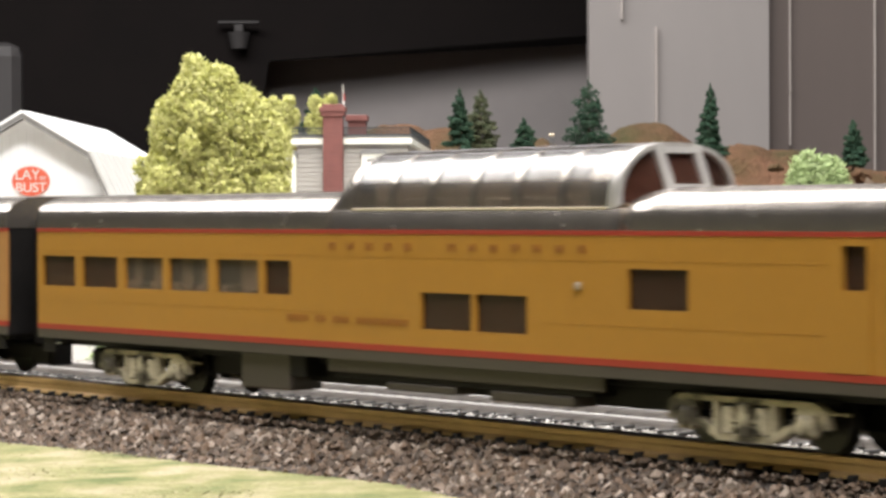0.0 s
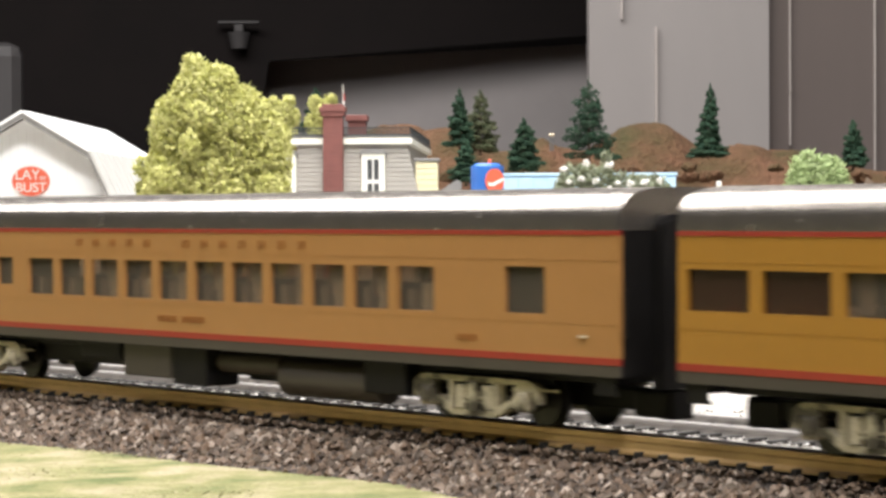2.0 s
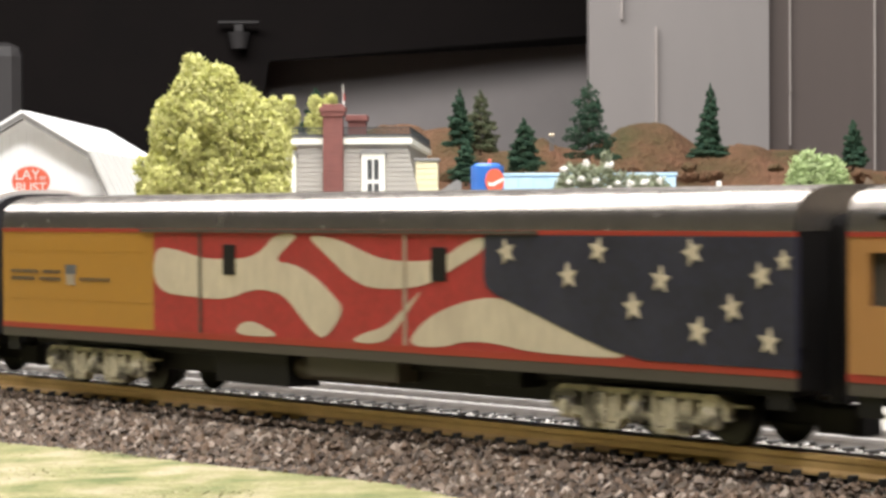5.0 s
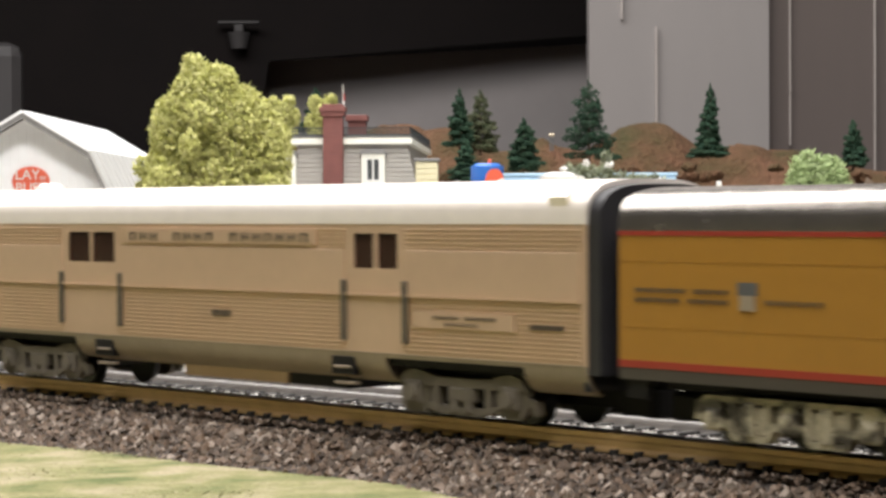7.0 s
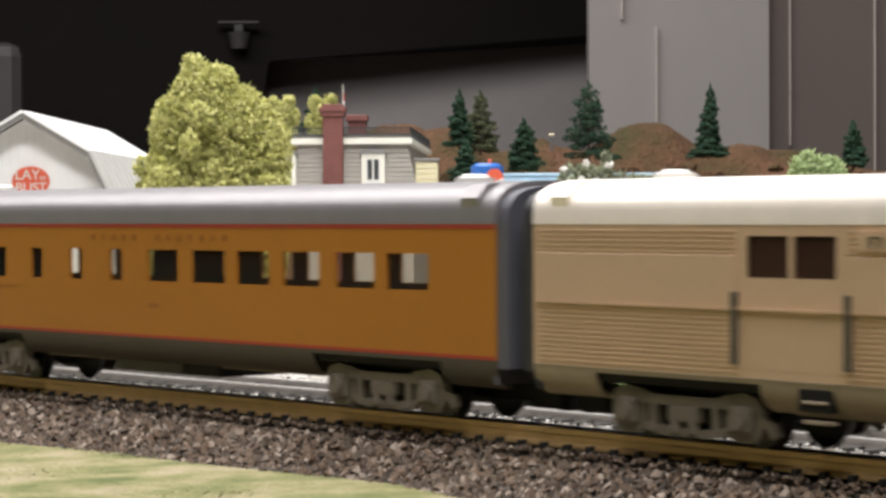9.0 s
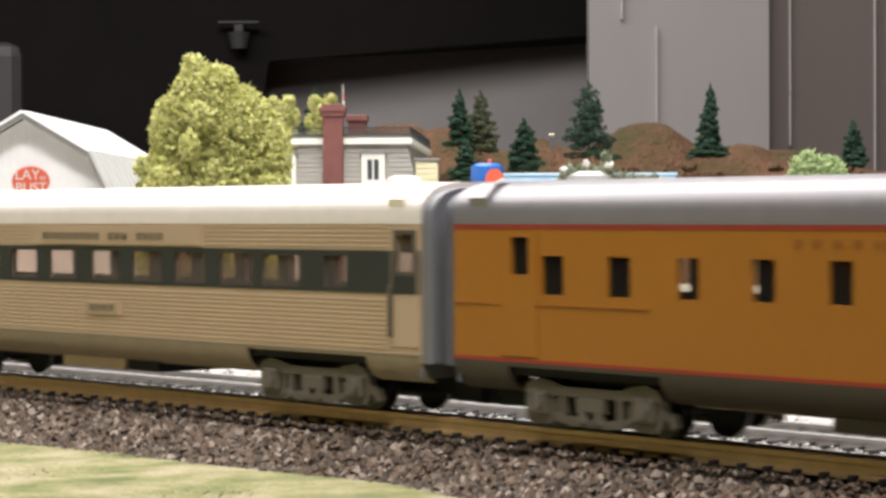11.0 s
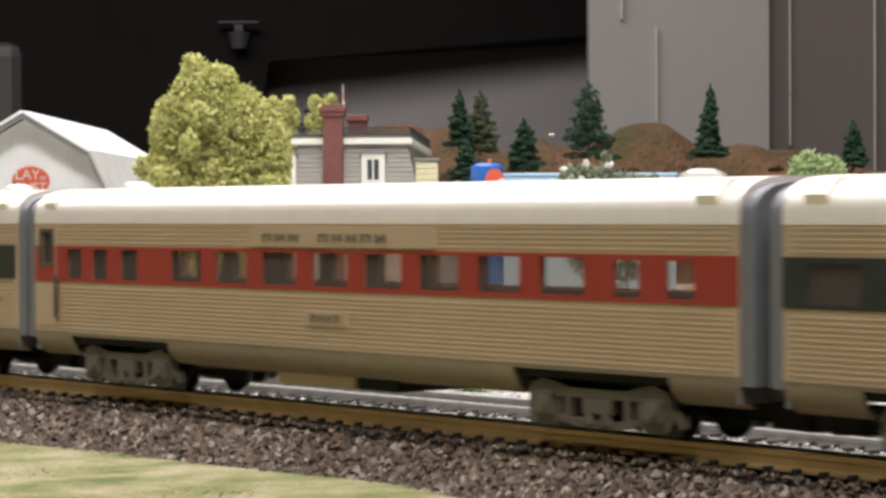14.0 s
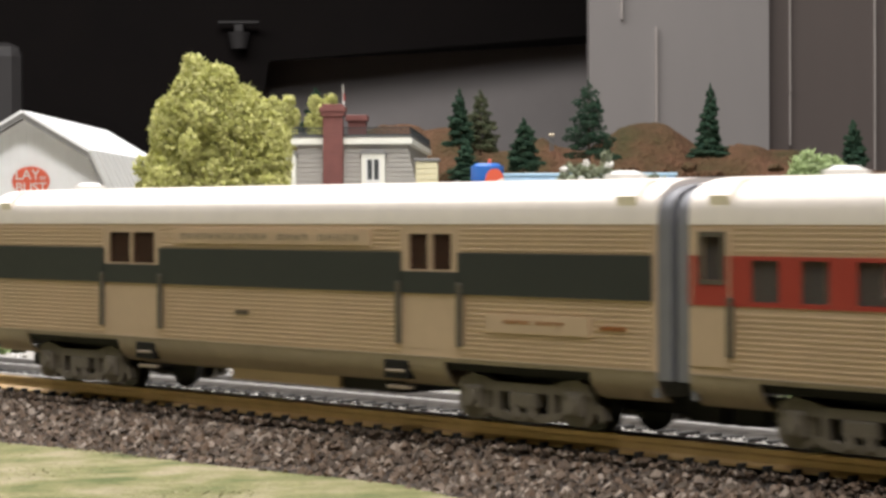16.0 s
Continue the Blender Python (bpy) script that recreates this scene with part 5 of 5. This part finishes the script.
# white gambrel barn
def barn():
    b = thing("barn", "white board barn with gambrel roof and red sign", "barn", placed(0.62, -0.1048, YARD_Z, 0))
    # gable towards -y, ridge along +y; 0 at the gable's foot
    prof = [(-21, 0), (21, 0), (21, 32), (15.2, 42.6), (0, 51.8), (-15.2, 42.6), (-21, 32)]
    bm = bmesh.new()
    prism(bm, prof, 6, 150, axis="y")
    part("wall", bm, BARN_WHITE, b, "white painted board walls")
    for i in range(-10, 11):
        x = i * 2.05
        top = 51.8 - abs(x) * .605 if abs(x) < 15.2 else 42.6 - (abs(x) - 15.2) * 1.83
        part("batten", boxes((x - .12, x + .12, 5.8, 6.05, 0, top - 1.0)), BARN_WHITE, b)
    edges = [((25.2, 24.5), (16.4, 43.2)), ((16.4, 43.2), (0, 53.0)), ((0, 53.0), (-16.4, 43.2)), ((-16.4, 43.2), (-25.2, 24.5))]
    for p, q in edges:
        nx, nz = (q[1] - p[1]), -(q[0] - p[0])
        ln = math.hypot(nx, nz)
        nx, nz = nx / ln * .7, nz / ln * .7
        bm = bmesh.new()
        prism(bm, [p, q, (q[0] + nx, q[1] + nz), (p[0] + nx, p[1] + nz)], 0, 156, axis="y")
        upper = max(p[1], q[1]) > 45
        part("roof", bm, ROOF_WHITE if upper else BARN_SIDE, b, "white metal roof slope" if upper else "boarded lower slope, greyed for grazing light")
        bm = bmesh.new()
        prism(bm, [(p[0], p[1] - 1.5), (q[0], q[1] - 1.5), q, p], .2, 1.0, axis="y")
        part("bargeboard", bm, BARN_TRIM, b, "grey weathered bargeboard")
        for t in range(1, 16):
            y = t * 9.8
            bm = bmesh.new()
            prism(bm, [(p[0] + nx * .9, p[1] + nz * .9), (q[0] + nx * .9, q[1] + nz * .9), (q[0] + nx * 1.3, q[1] + nz * 1.3), (p[0] + nx * 1.3, p[1] + nz * 1.3)], y, y + .3, axis="y")
            part("roof_seam", bm, ROOF_WHITE if upper else BARN_SIDE, b)
    for z in range(2, 31, 2):
        part("siding_board", boxes((21.0, 21.35, 6.2, 149.8, z - .85, z + .85), bevel=.1), BARN_WHITE, b)
    return b


BARN = barn()


def text_mesh(words, size, material, parent, m, name="sign_text", label=""):
    cu = bpy.data.curves.new(name, "FONT")
    cu.body, cu.size, cu.extrude, cu.align_x, cu.align_y = words, size, 0.00012, "CENTER", "CENTER"
    tmp = bpy.data.objects.new(name, cu)
    me = bpy.data.meshes.new_from_object(tmp)
    bpy.data.objects.remove(tmp)
    me.materials.clear()
    me.materials.append(material)
    ob = new(name, me)
    ob.parent = parent
    ob.matrix_basis = m
    return tagged(ob, label)


def ellipse(bm, cx, cz, rx, rz, y0, y1, n=36, a0=0.0, a1=6.2832):
    prism(bm, [(cx + rx * math.cos(a0 + (a1 - a0) * i / n), cz + rz * math.sin(a0 + (a1 - a0) * i / n)) for i in range(n)], y0, y1, axis="y")


bm = bmesh.new()
ellipse(bm, 1.2, 36.0, 4.7, 3.7, 5.3, 6.1)
sign = part("sign_disc", bm, SIGN_RED, BARN, "round red sign with white lettering")
FLAT = pose(0, 0, 0, 90, 0, 0)
text_mesh("LAY", 0.0036, WHITE, sign, pose(.0004, .0052, .0375) @ FLAT)
text_mesh("or", 0.0018, WHITE, sign, pose(.0043, .0052, .0369) @ FLAT)
text_mesh("BUST", 0.0034, WHITE, sign, pose(.0013, .0052, .0343) @ FLAT)


# mansard house
def house():
    h = thing("house", "grey clapboard mansard house with red brick chimney", "house", placed(0.785, -0.0470, YARD_Z + .0028, -2))
    W, D = 37.8, 150.0
    wall = part("wall", boxes((0, W, 0, D, -2.8, 27)), SIDING, h, "grey clapboard lower walls")
    # mansard storey: slightly sloped
    bm = bmesh.new()
    lo = [(-.8, -.8, 27), (W + 2.2, -.8, 27), (W + 2.2, D, 27), (-.8, D, 27)]
    hi = [(1.2, 1.2, 46.6), (W - 2.2, 1.2, 46.6), (W - 2.2, D - 2, 46.6), (1.2, D - 2, 46.6)]
    a = [bm.verts.new(c) for c in lo]
    b = [bm.verts.new(c) for c in hi]
    for i in range(4):
        bm.faces.new((a[i], a[(i + 1) % 4], b[(i + 1) % 4], b[i]))
    bm.faces.new(a)
    bm.faces.new(b)
    part("mansard", bm, SIDING, h, "steep grey boarded mansard storey")
    for i in range(13):
        z = 27.2 + i * 1.5
        k = (z - 27) / 19.6
        part("siding_board", boxes((-.8 + 2 * k, W + 2.2 - 4.4 * k, -1.05 + 2 * k, -.2 + 2 * k, z, z + 1.15), bevel=.12), SIDING, h)
        part("siding_board", boxes((W + 1.6 - 4.4 * k, W + 2.45 - 4.4 * k, -.6 + 2 * k, D, z, z + 1.15), bevel=.12), SIDING, h)
    part("cornice", boxes((-.8, W - .2, -.8, D, 46.4, 48.2), (-.2, W - .8, -.2, D, 48.2, 48.8), bevel=.2), CREAM_TRIM, h, "white moulded cornice")
    part("roof", boxes((-.6, W - .4, -.6, D, 48.8, 49.4)), SLATE, h, "dark flat roof")
    # iron cresting
    part("cresting_rail", boxes((-.4, W - .6, -.5, -.25, 49.4, 49.7), (-.4, W - .6, -.5, -.25, 51.4, 51.75)), IRON, h, "black iron roof cresting")
    part("cresting_rail", boxes((W - .85, W - .6, -.5, D, 49.4, 49.7), (W - .85, W - .6, -.5, D, 51.4, 51.75)), IRON, h, "black iron roof cresting")
    bm = boxes((-.12, .12, -.12, .12, 49.4, 51.9), (-.3, .3, -.1, .1, 50.3, 50.7))
    bal = finish(bm, "baluster", IRON)
    for i in range(42):
        ob = new("baluster", bal)
        ob.parent = h
        ob.matrix_basis = pose((-.2 + i * .9) * MM, -.38 * MM, 0)
    for i in range(70):
        ob = new("baluster", bal)
        ob.parent = h
        ob.matrix_basis = pose((W - .72) * MM, (i * 2.1) * MM, 0)

    def dormer(x, wide=7.4):
        d = part("dormer", boxes((x - wide / 2, x + wide / 2, -1.6, 1.6, 27.2, 44.0), bevel=.15), CREAM_TRIM, h, "white dormer window surround")
        bm = bmesh.new()
        prism(bm, [(x - wide / 2 - .6, 43.4)] + [(x - (wide / 2 + .6) * math.cos(math.pi * i / 8), 43.6 + 1.5 * math.sin(math.pi * i / 8)) for i in range(9)] + [(x + wide / 2 + .6, 43.4)], -2.0, 1.4, axis="y")
        part("hood", bm, BARN_TRIM, d, "curved grey hood")
        part("pane", boxes((x - 1.9, x + 1.9, -1.75, -1.5, 29.2, 41.6)), IRON, d, "dark glazing")
        part("glazing_bar", boxes((x - .25, x + .25, -1.95, -1.6, 29.2, 41.6), (x - 1.9, x + 1.9, -1.95, -1.6, 34.0, 35.2), (x - 2.3, x - 1.8, -1.95, -1.5, 28.8, 42), (x + 1.8, x + 2.3, -1.95, -1.5, 28.8, 42)), WHITE, d, "white glazing bars")
    dormer(25.2)
    dormer(-2.9)
    # side dormer with pale yellow siding
    part("dormer", boxes((W + .6, W + 7.6, 1.0, 8.6, 27.2, 41.0), bevel=.2), YELLOW_TRIM, h, "pale yellow side dormer")
    part("hood", boxes((W + .2, W + 8.2, .4, 9.2, 41.0, 41.9), bevel=.2), BARN_TRIM, h, "grey dormer cap")
    for i in range(7):
        part("siding_board", boxes((W + .7, W + 7.7, .8, 1.05, 28 + i * 1.8, 29.3 + i * 1.8), bevel=.08), YELLOW_TRIM, h)
    # chimneys of separate brick courses
    ch = part("chimney", boxes((9.6, 15.7, -3.2, 1.4, -2.8, 55.6)), BRICK, h, "tall painted brick chimney")
    for i in range(18):
        z = 27 + i * 1.55
        part("brick_course", boxes((9.52, 15.78, -3.28, 1.45, z, z + 1.42), bevel=.06), BRICK, ch)
    part("cap", boxes((8.9, 16.4, -3.9, 2.1, 55.2, 56.6), (8.5, 16.8, -4.3, 2.5, 56.6, 58.2), (9.3, 16.0, -3.5, 1.7, 58.2, 59.0), bevel=.2), BRICK, ch, "stepped brick cap")
    c2 = part("chimney", boxes((16.2, 22.0, 14, 19, 48, 54.6)), BRICK, h, "short brick chimney")
    part("cap", boxes((15.4, 22.6, 13.2, 19.8, 54.2, 56.2), bevel=.25), BRICK, c2)
    fl = bmesh.new()
    cyl(fl, .14, 11, (15.4, 4, 60.0), "z", 8)
    part("flagpole", fl, CREAM_TRIM, h, "thin roof pole")
    part("pennant", boxes((15.5, 16.1, 3.9, 4.1, 60.4, 62.6), bevel=.05), DULL_RED, h, "tiny red and white pennant")
    part("pennant", boxes((15.5, 15.9, 3.86, 4.14, 57.6, 60.3), bevel=.05), WHITE, h)


house()

# blue tank with a plain round badge
tank = thing("storage_tank", "bright blue round tank with red and white badge", "tank", placed(0.72, 0.0129))
bm = bmesh.new()
cyl(bm, 4.75, 41, (0, 0, 20.5), "z", 40)
shell = part("shell", bm, BLUE, tank, "", True)
for z in (37.5, 33.5, 29.5, 25.5):
    bm = bmesh.new()
    cyl(bm, 4.95, .35, (0, 0, z), "z", 40)
    part("hoop", bm, BLUE, tank, "", True)
bm = bmesh.new()
cyl(bm, 4.4, .9, (0, 0, 41.3), "z", 40, 3.2)
part("lid", bm, BLUE, tank, "", True)
part("valve", boxes((.2, 1.2, -1, 0, 41.6, 43), bevel=.3), SIGN_RED, tank, "tiny red valve")
badge = bmesh.new()
ellipse(badge, 0, 0, 2.9, 3.6, -.25, .25)
part("badge", badge, SIGN_RED, tank, "plain red oval", at=pose(2.05 * MM, -4.55 * MM, 36.6 * MM, 0, 0, 24))
badge = bmesh.new()
prism(badge, [(-2.2, -.4), (-.4, -.5), (1.0, .3), (2.6, 1.0), (2.6, 2.0), (.6, 1.1), (-.8, .5), (-2.2, .6)], -.4, -.2, axis="y")
part("badge", badge, WHITE, tank, "plain white wave", at=pose(2.05 * MM, -4.55 * MM, 35.6 * MM, 0, 0, 24))

# pale blue trailer-like shed with trim and boxes
shed = thing("shed", "long pale blue flat-roofed shed behind flowering shrubs", "shed", placed(0.76, 0.0448))
part("wall", boxes((-26.5, 26.5, 0, 16, 0, 38.6), bevel=.2), PALE_BLUE, shed)
part("roof", boxes((-27, 27, -.5, 16.5, 38.6, 39.5), bevel=.2), PALE_BLUE, shed, "thin pale roof edge")
for i in range(12):
    part("panel", boxes((-26 + i * 4.4, -26 + i * 4.4 + 4.0, -.35, .1, 22, 38.0), bevel=.12), PALE_BLUE, shed)
crate = thing("crate", "small grey-brown sloped box beside the house", "box", placed(0.74, 0.0030))
bm = bmesh.new()
prism(bm, [(-3.8, 0), (2.6, 0), (2.6, 36.5), (1.2, 37.4), (-3.8, 34.0)], -3, 3, axis="y")
part("body", bm, BARN_TRIM, crate)

shrub = thing("flowering_shrub", "grey-green shrub dotted with white blossom", "shrub", placed(0.68, 0.0462))
bl = [(-13, 0, 28, 3, 4, 6), (14, 0, 27, 2.5, 4, 5), (-10, 0, 29.5, 5, 5, 6), (-3, 0, 29, 6, 5, 6.5), (-7, 0, 33, 3.5, 3, 3.5), (4, 0, 29, 6, 5, 5), (10, 0, 28.5, 5, 5, 5), (0, 0, 16, 14, 6, 14), (-12, 0, 34, 1.6, 1.6, 3), (-1.5, 0, 36, 1.6, 1.6, 3.5), (12, 0, 31, 1.5, 1.5, 2.5)]
ob = new("foliage", leaf_mesh("foliage", [(x, y, z + 4.6, a, b, c) for x, y, z, a, b, c in bl], 7000, .5, SHRUB_LEAF, 41, 1.6, .5))
ob.parent = shrub
for k, (x, z, r) in enumerate(((-13.2, 39.4, 1.5), (-7.2, 40.8, 1.9), (-.9, 40.5, 1.9), (-8.5, 36.5, 1.2), (-4.5, 36.0, 1.5), (1.5, 35.5, 1.0), (4.5, 35.3, 1.6), (9.0, 35.6, 1.8), (12.6, 36.0, 1.4), (-12, 35.8, 1.1), (-1, 33.8, 1.0))):
    ob = new("blossom", leaf_mesh("blossom", [(x, -4.5, z, r * .6, r * .6, r * .4)], 16, .42, WHITE, 60 + k))
    ob.parent = shrub
    tagged(ob, "white blossom cluster")

bush = thing("bush", "round bright green clump-foliage bush", "bush", placed(0.62, 0.0935))
bl = [(0, 0, 30, 8.2, 7, 10), (-5, 0, 27, 5, 6, 9), (5.5, 0, 26, 5, 6, 9.5), (-2.5, 0, 36, 5, 5, 5.4), (3, 0, 35, 4.6, 5, 5.4), (0, 0, 14, 10, 8, 14), (-7.5, 0, 24, 3, 4, 8), (8, 0, 23, 3, 4, 8)]
ob = new("foliage", leaf_mesh("foliage", [(x, y, z + 1.2, a, b, c) for x, y, z, a, b, c in bl], 12000, .42, BUSH_LEAF, 51, 1.7, .5))
ob.parent = bush
post = thing("marker_post", "short white marker post behind the track", "post", placed(0.66, 0.0733))
part("post", boxes((-.7, .7, -.5, .5, 0, 35.6), bevel=.2), WHITE, post)
lump = thing("rock", "dark brown rock near the bush", "rock", placed(0.75, 0.1290))
bm = bmesh.new()
bmesh.ops.create_icosphere(bm, subdivisions=3, radius=1)
for v in bm.verts:
    v.co = Vector((v.co.x * 6, v.co.y * 6, 16 + v.co.z * 20)) * (1 + .12 * noise.noise(v.co * 2.2))
part("stone", bm, BARK, lump, "", True)
for dx in (.0425, .0435):
    fig = thing("garden_lamp", "tiny pink and white lamp post on the hill", "lamp post", placed(.98, dx, .0475, 0))
    bm = bmesh.new()
    cyl(bm, .3, 6, (0, 0, 3), "z", 8)
    part("pole", bm, SLATE, fig)
    bm = bmesh.new()
    bmesh.ops.create_icosphere(bm, subdivisions=2, radius=.7)
    bmesh.ops.translate(bm, vec=(0, 0, 6.4), verts=bm.verts)
    part("globe", bm, CREAM, fig, "", True)

# low green weeds and pale clutter seen under the cars
for k, (d, x) in enumerate(((0.375, 0.026), (0.41, 0.037), (0.37, 0.049), (0.375, 0.055), (0.50, -.078), (0.50, -.064), (0.49, -.090), (0.46, .060), (0.45, .004))):
    w = thing("weed_clump", "low pale green weed clump beside the track", "plant", placed(d, x), group="weeds beside the track")
    ob = new("foliage", leaf_mesh("foliage", [(0, 0, 2.0, 3.2, 2.6, 2.6), (2, 0, 1.4, 2.4, 2, 2)], 320, .4, TREE_LEAF if k % 2 else BUSH_LEAF, 80 + k))
    ob.parent = w

wr = np.random.default_rng(77)
for k in range(30):
    s_ = -0.46 + 0.019 * k + wr.uniform(-.006, .006)
    p = along(s_, wr.uniform(.058, .085), YARD_Z)
    w = thing("weed_clump", "low ragged weed clump behind the second track", "plant", Matrix.Translation(p), group="weeds beside the track")
    r = wr.uniform(1.6, 3.2)
    ob = new("foliage", leaf_mesh("foliage", [(0, 0, r * .6, r * 1.3, r, r * .8), (r, 0, r * .4, r * .8, r * .7, r * .6)], 220, .4, (BUSH_LEAF, OLIVE_LEAF, SHRUB_LEAF)[k % 3], 200 + k))
    ob.parent = w

for d, x, w, hh in ((0.46, -.0195, 4.2, 3.4), (0.455, -.006, 3.0, 2.4), (0.47, -.066, 5.0, 4.2), (0.44, .034, 4.0, 3.0)):
    crate = thing("trackside_crate", "small pale painted crate beside the second track", "crate", placed(d, x, YARD_Z, 20), group="crates beside the track")
    part("body", boxes((-w, w, -2.2, 2.2, 0, hh), bevel=.25), WHITE, crate)
    part("lid", boxes((-w - .2, w + .2, -2.4, 2.4, hh, hh + .5), bevel=.12), BARN_TRIM, crate, "grey lid")

# bench that carries the layout
bench = thing("layout_bench", "dark wooden bench that carries the model layout", "table", None)
sweep("bench_top", [(-0.54, -0.012), (1.01, -0.012), (1.01, -0.05), (-0.54, -0.05)], -1.14, 0.61, 0.035, FASCIA, bench, label="dark board under the scenery")
for s_, o_ in ((-1.0, -.45), (-1.0, .9), (-.3, -.45), (-.3, .9), (.45, -.45), (.45, .9)):
    p = along(s_, o_, 0) * 1000
    part("leg", boxes((p.x - 35, p.x + 35, p.y - 35, p.y + 35, -900, -50), bevel=4), FASCIA, bench)

# ---- the room ----


def room():
    WD = 2.2
    # back wall across the view
    def slab(name, x0, x1, d, z0, z1, mat, label, thick=.03):
        bm = boxes((x0 * 1000, x1 * 1000, 0, thick * 1000, z0 * 1000, z1 * 1000))
        ob = new(name, finish(bm, name, mat))
        ob.matrix_basis = placed(d, 0, 0)
        return tagged(ob, label, "wall" if name.startswith("wall") else "panel", kind="structure")
    slab("wall_back", -2.6, 0.42, WD + .02, -.9, 1.7, WALL_GREY, "grey painted back wall", .1)
    PD = 1.6
    slab("wall_panel_light", .0945, .2102, PD, -.9, 1.7, PANEL_GREY, "tall light grey board against the wall", .025)
    slab("wall_panel_brown", .2108, 1.9, PD + .01, -.9, 1.7, PANEL_BROWN, "tall brown-grey wall panelling", .04)
    for x, z0, z1, d in ((.1375, .078, .142, PD - .003), (.2247, .066, .165, PD + .007), (.2247, .1005, .1045, PD + .0055), (.2796, -.2, .5, PD + .007), (.1155, .147, .5, PD - .003)):
        slab("trim", x - (.0007 if d < PD else .0005), x + (.0007 if d < PD else .0005), d, z0, z1, SEAM, "thin pale seam strip", .004)
    slab("wall_left", -2.6, -2.5, -1.2, -.9, 1.7, DARK_WOOD, "dark side wall", 3.6)
    slab("wall_right", 1.9, 2.0, -1.2, -.9, 1.7, DARK_WOOD, "dark side wall", 3.6)
    slab("wall_front", -2.6, 2.0, -1.3, -.9, 1.7, DARK_WOOD, "dark wall behind", .1)
    slab("ceiling", -2.6, 2.0, -1.3, 1.7, 1.78, DARK_WOOD, "dark ceiling", 3.7)
    slab("floor", -2.6, 2.0, -1.3, -.98, -.9, DARK_WOOD, "dark floor", 3.7)
    # near-black board added a little off the grey wall to stand for its shadow; its slanting lower edge shades the wall
    # below it
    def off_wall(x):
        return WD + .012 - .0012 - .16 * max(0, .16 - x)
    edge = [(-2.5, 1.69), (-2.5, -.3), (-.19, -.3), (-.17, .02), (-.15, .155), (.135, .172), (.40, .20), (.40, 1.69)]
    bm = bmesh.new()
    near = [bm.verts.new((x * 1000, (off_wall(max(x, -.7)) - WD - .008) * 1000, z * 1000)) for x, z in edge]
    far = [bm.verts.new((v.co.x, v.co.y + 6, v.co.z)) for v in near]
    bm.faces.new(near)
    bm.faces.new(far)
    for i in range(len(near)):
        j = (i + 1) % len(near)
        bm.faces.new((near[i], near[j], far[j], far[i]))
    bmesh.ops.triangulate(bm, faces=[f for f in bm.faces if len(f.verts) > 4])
    ob = new("wall_shade_board", finish(bm, "wall_shade_board", SHADE_BOARD))
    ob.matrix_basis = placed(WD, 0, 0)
    tagged(ob, "added near-black board standing for the shadow on the grey wall", "panel", kind="structure")
    # things standing in the dark by the wall
    lamp = thing("wall_lamp", "dim grey bracket lamp on the dark wall", "lamp", placed(WD - .06, -.1745, .166))
    bm = bmesh.new()
    cyl(bm, 7, 14, (0, 0, 6), "z", 18, 10)
    part("bowl", bm, LAMP_GREY, lamp, "", True)
    part("bracket", boxes((-18, 18, -5, 5, 20, 22.5), (-4, 4, -4, 60, 13, 20), bevel=1), LAMP_GREY, lamp)
    chair = thing("chair", "grey rounded chair back in the dark room", "chair", placed(1.9, -.350, -.9, 20))
    part("backrest", boxes((-45, 30, -12, 12, 820, 1055), bevel=11), LAMP_GREY, chair, "grey rounded backrest")
    part("post", boxes((-14, -4, -8, 8, 430, 830), (-40, 20, -8, 330, 400, 440), bevel=3), LAMP_GREY, chair)
    part("leg", boxes((-30, 10, 120, 160, 0, 402), bevel=4), LAMP_GREY, chair)
    # the lamp fitting above the layout
    fit = thing("ceiling_lamp", "long white fluorescent fitting above the layout", "lamp", placed(.45, .02, .965))
    part("housing", boxes((-420, 420, -220, 220, 8, 50), bevel=6), WHITE, fit)
    fit2 = thing("ceiling_lamp", "long white fluorescent fitting before the layout", "lamp", placed(-.30, .05, 1.03))
    part("housing", boxes((-480, 480, -120, 120, 8, 50), bevel=6), WHITE, fit2)
    fit3 = thing("ceiling_lamp", "wide white panel light above the hills", "lamp", placed(1.10, -.60, .835))
    part("housing", boxes((-770, 770, -290, 290, 8, 50), bevel=6), WHITE, fit3)
    for sx in (-400, 400):
        part("chain", boxes((sx - 3, sx + 3, -3, 3, 50, 905)), IRON, fit3)
        part("chain", boxes((sx - 3, sx + 3, -3, 3, 50, 670)), IRON, fit2)
        part("chain", boxes((sx * .4 - 3, sx * .4 + 3, -3, 3, 50, 735)), IRON, fit)


room()

railway("railway_track", "main line of brass-brown rails on black ties", 0.0, -0.62, 0.40, RAIL, 0.0038)
railway("railway_track", "second line of nickel rails on pale gravel", 0.034, -0.7, 0.30, RAIL_GREY, 0.0038)


# ---- what moves ----
def motions():
    for car, off, L in MOVERS:
        rows = []
        rm = R_TRACK - (0.36 * L * MM) ** 2 / (2 * R_TRACK)
        for t in range(17):
            a = (off + line_s(t)) / R_TRACK
            rows.append((t, pose(rm * math.sin(a), -R_TRACK + rm * math.cos(a), 0, 0, 0, -math.degrees(a))))
        walk(car, rows)
    radius = 0.0029
    base = line_s(0)
    turns = [(i / 15, math.degrees((line_s(i / 15) - base) / radius)) for i in range(241)]
    for wheel, x in ROLLERS:
        walk(wheel, [(t, pose(x, 0, radius, 0, a % 360, 0)) for t, a in turns])


motions()
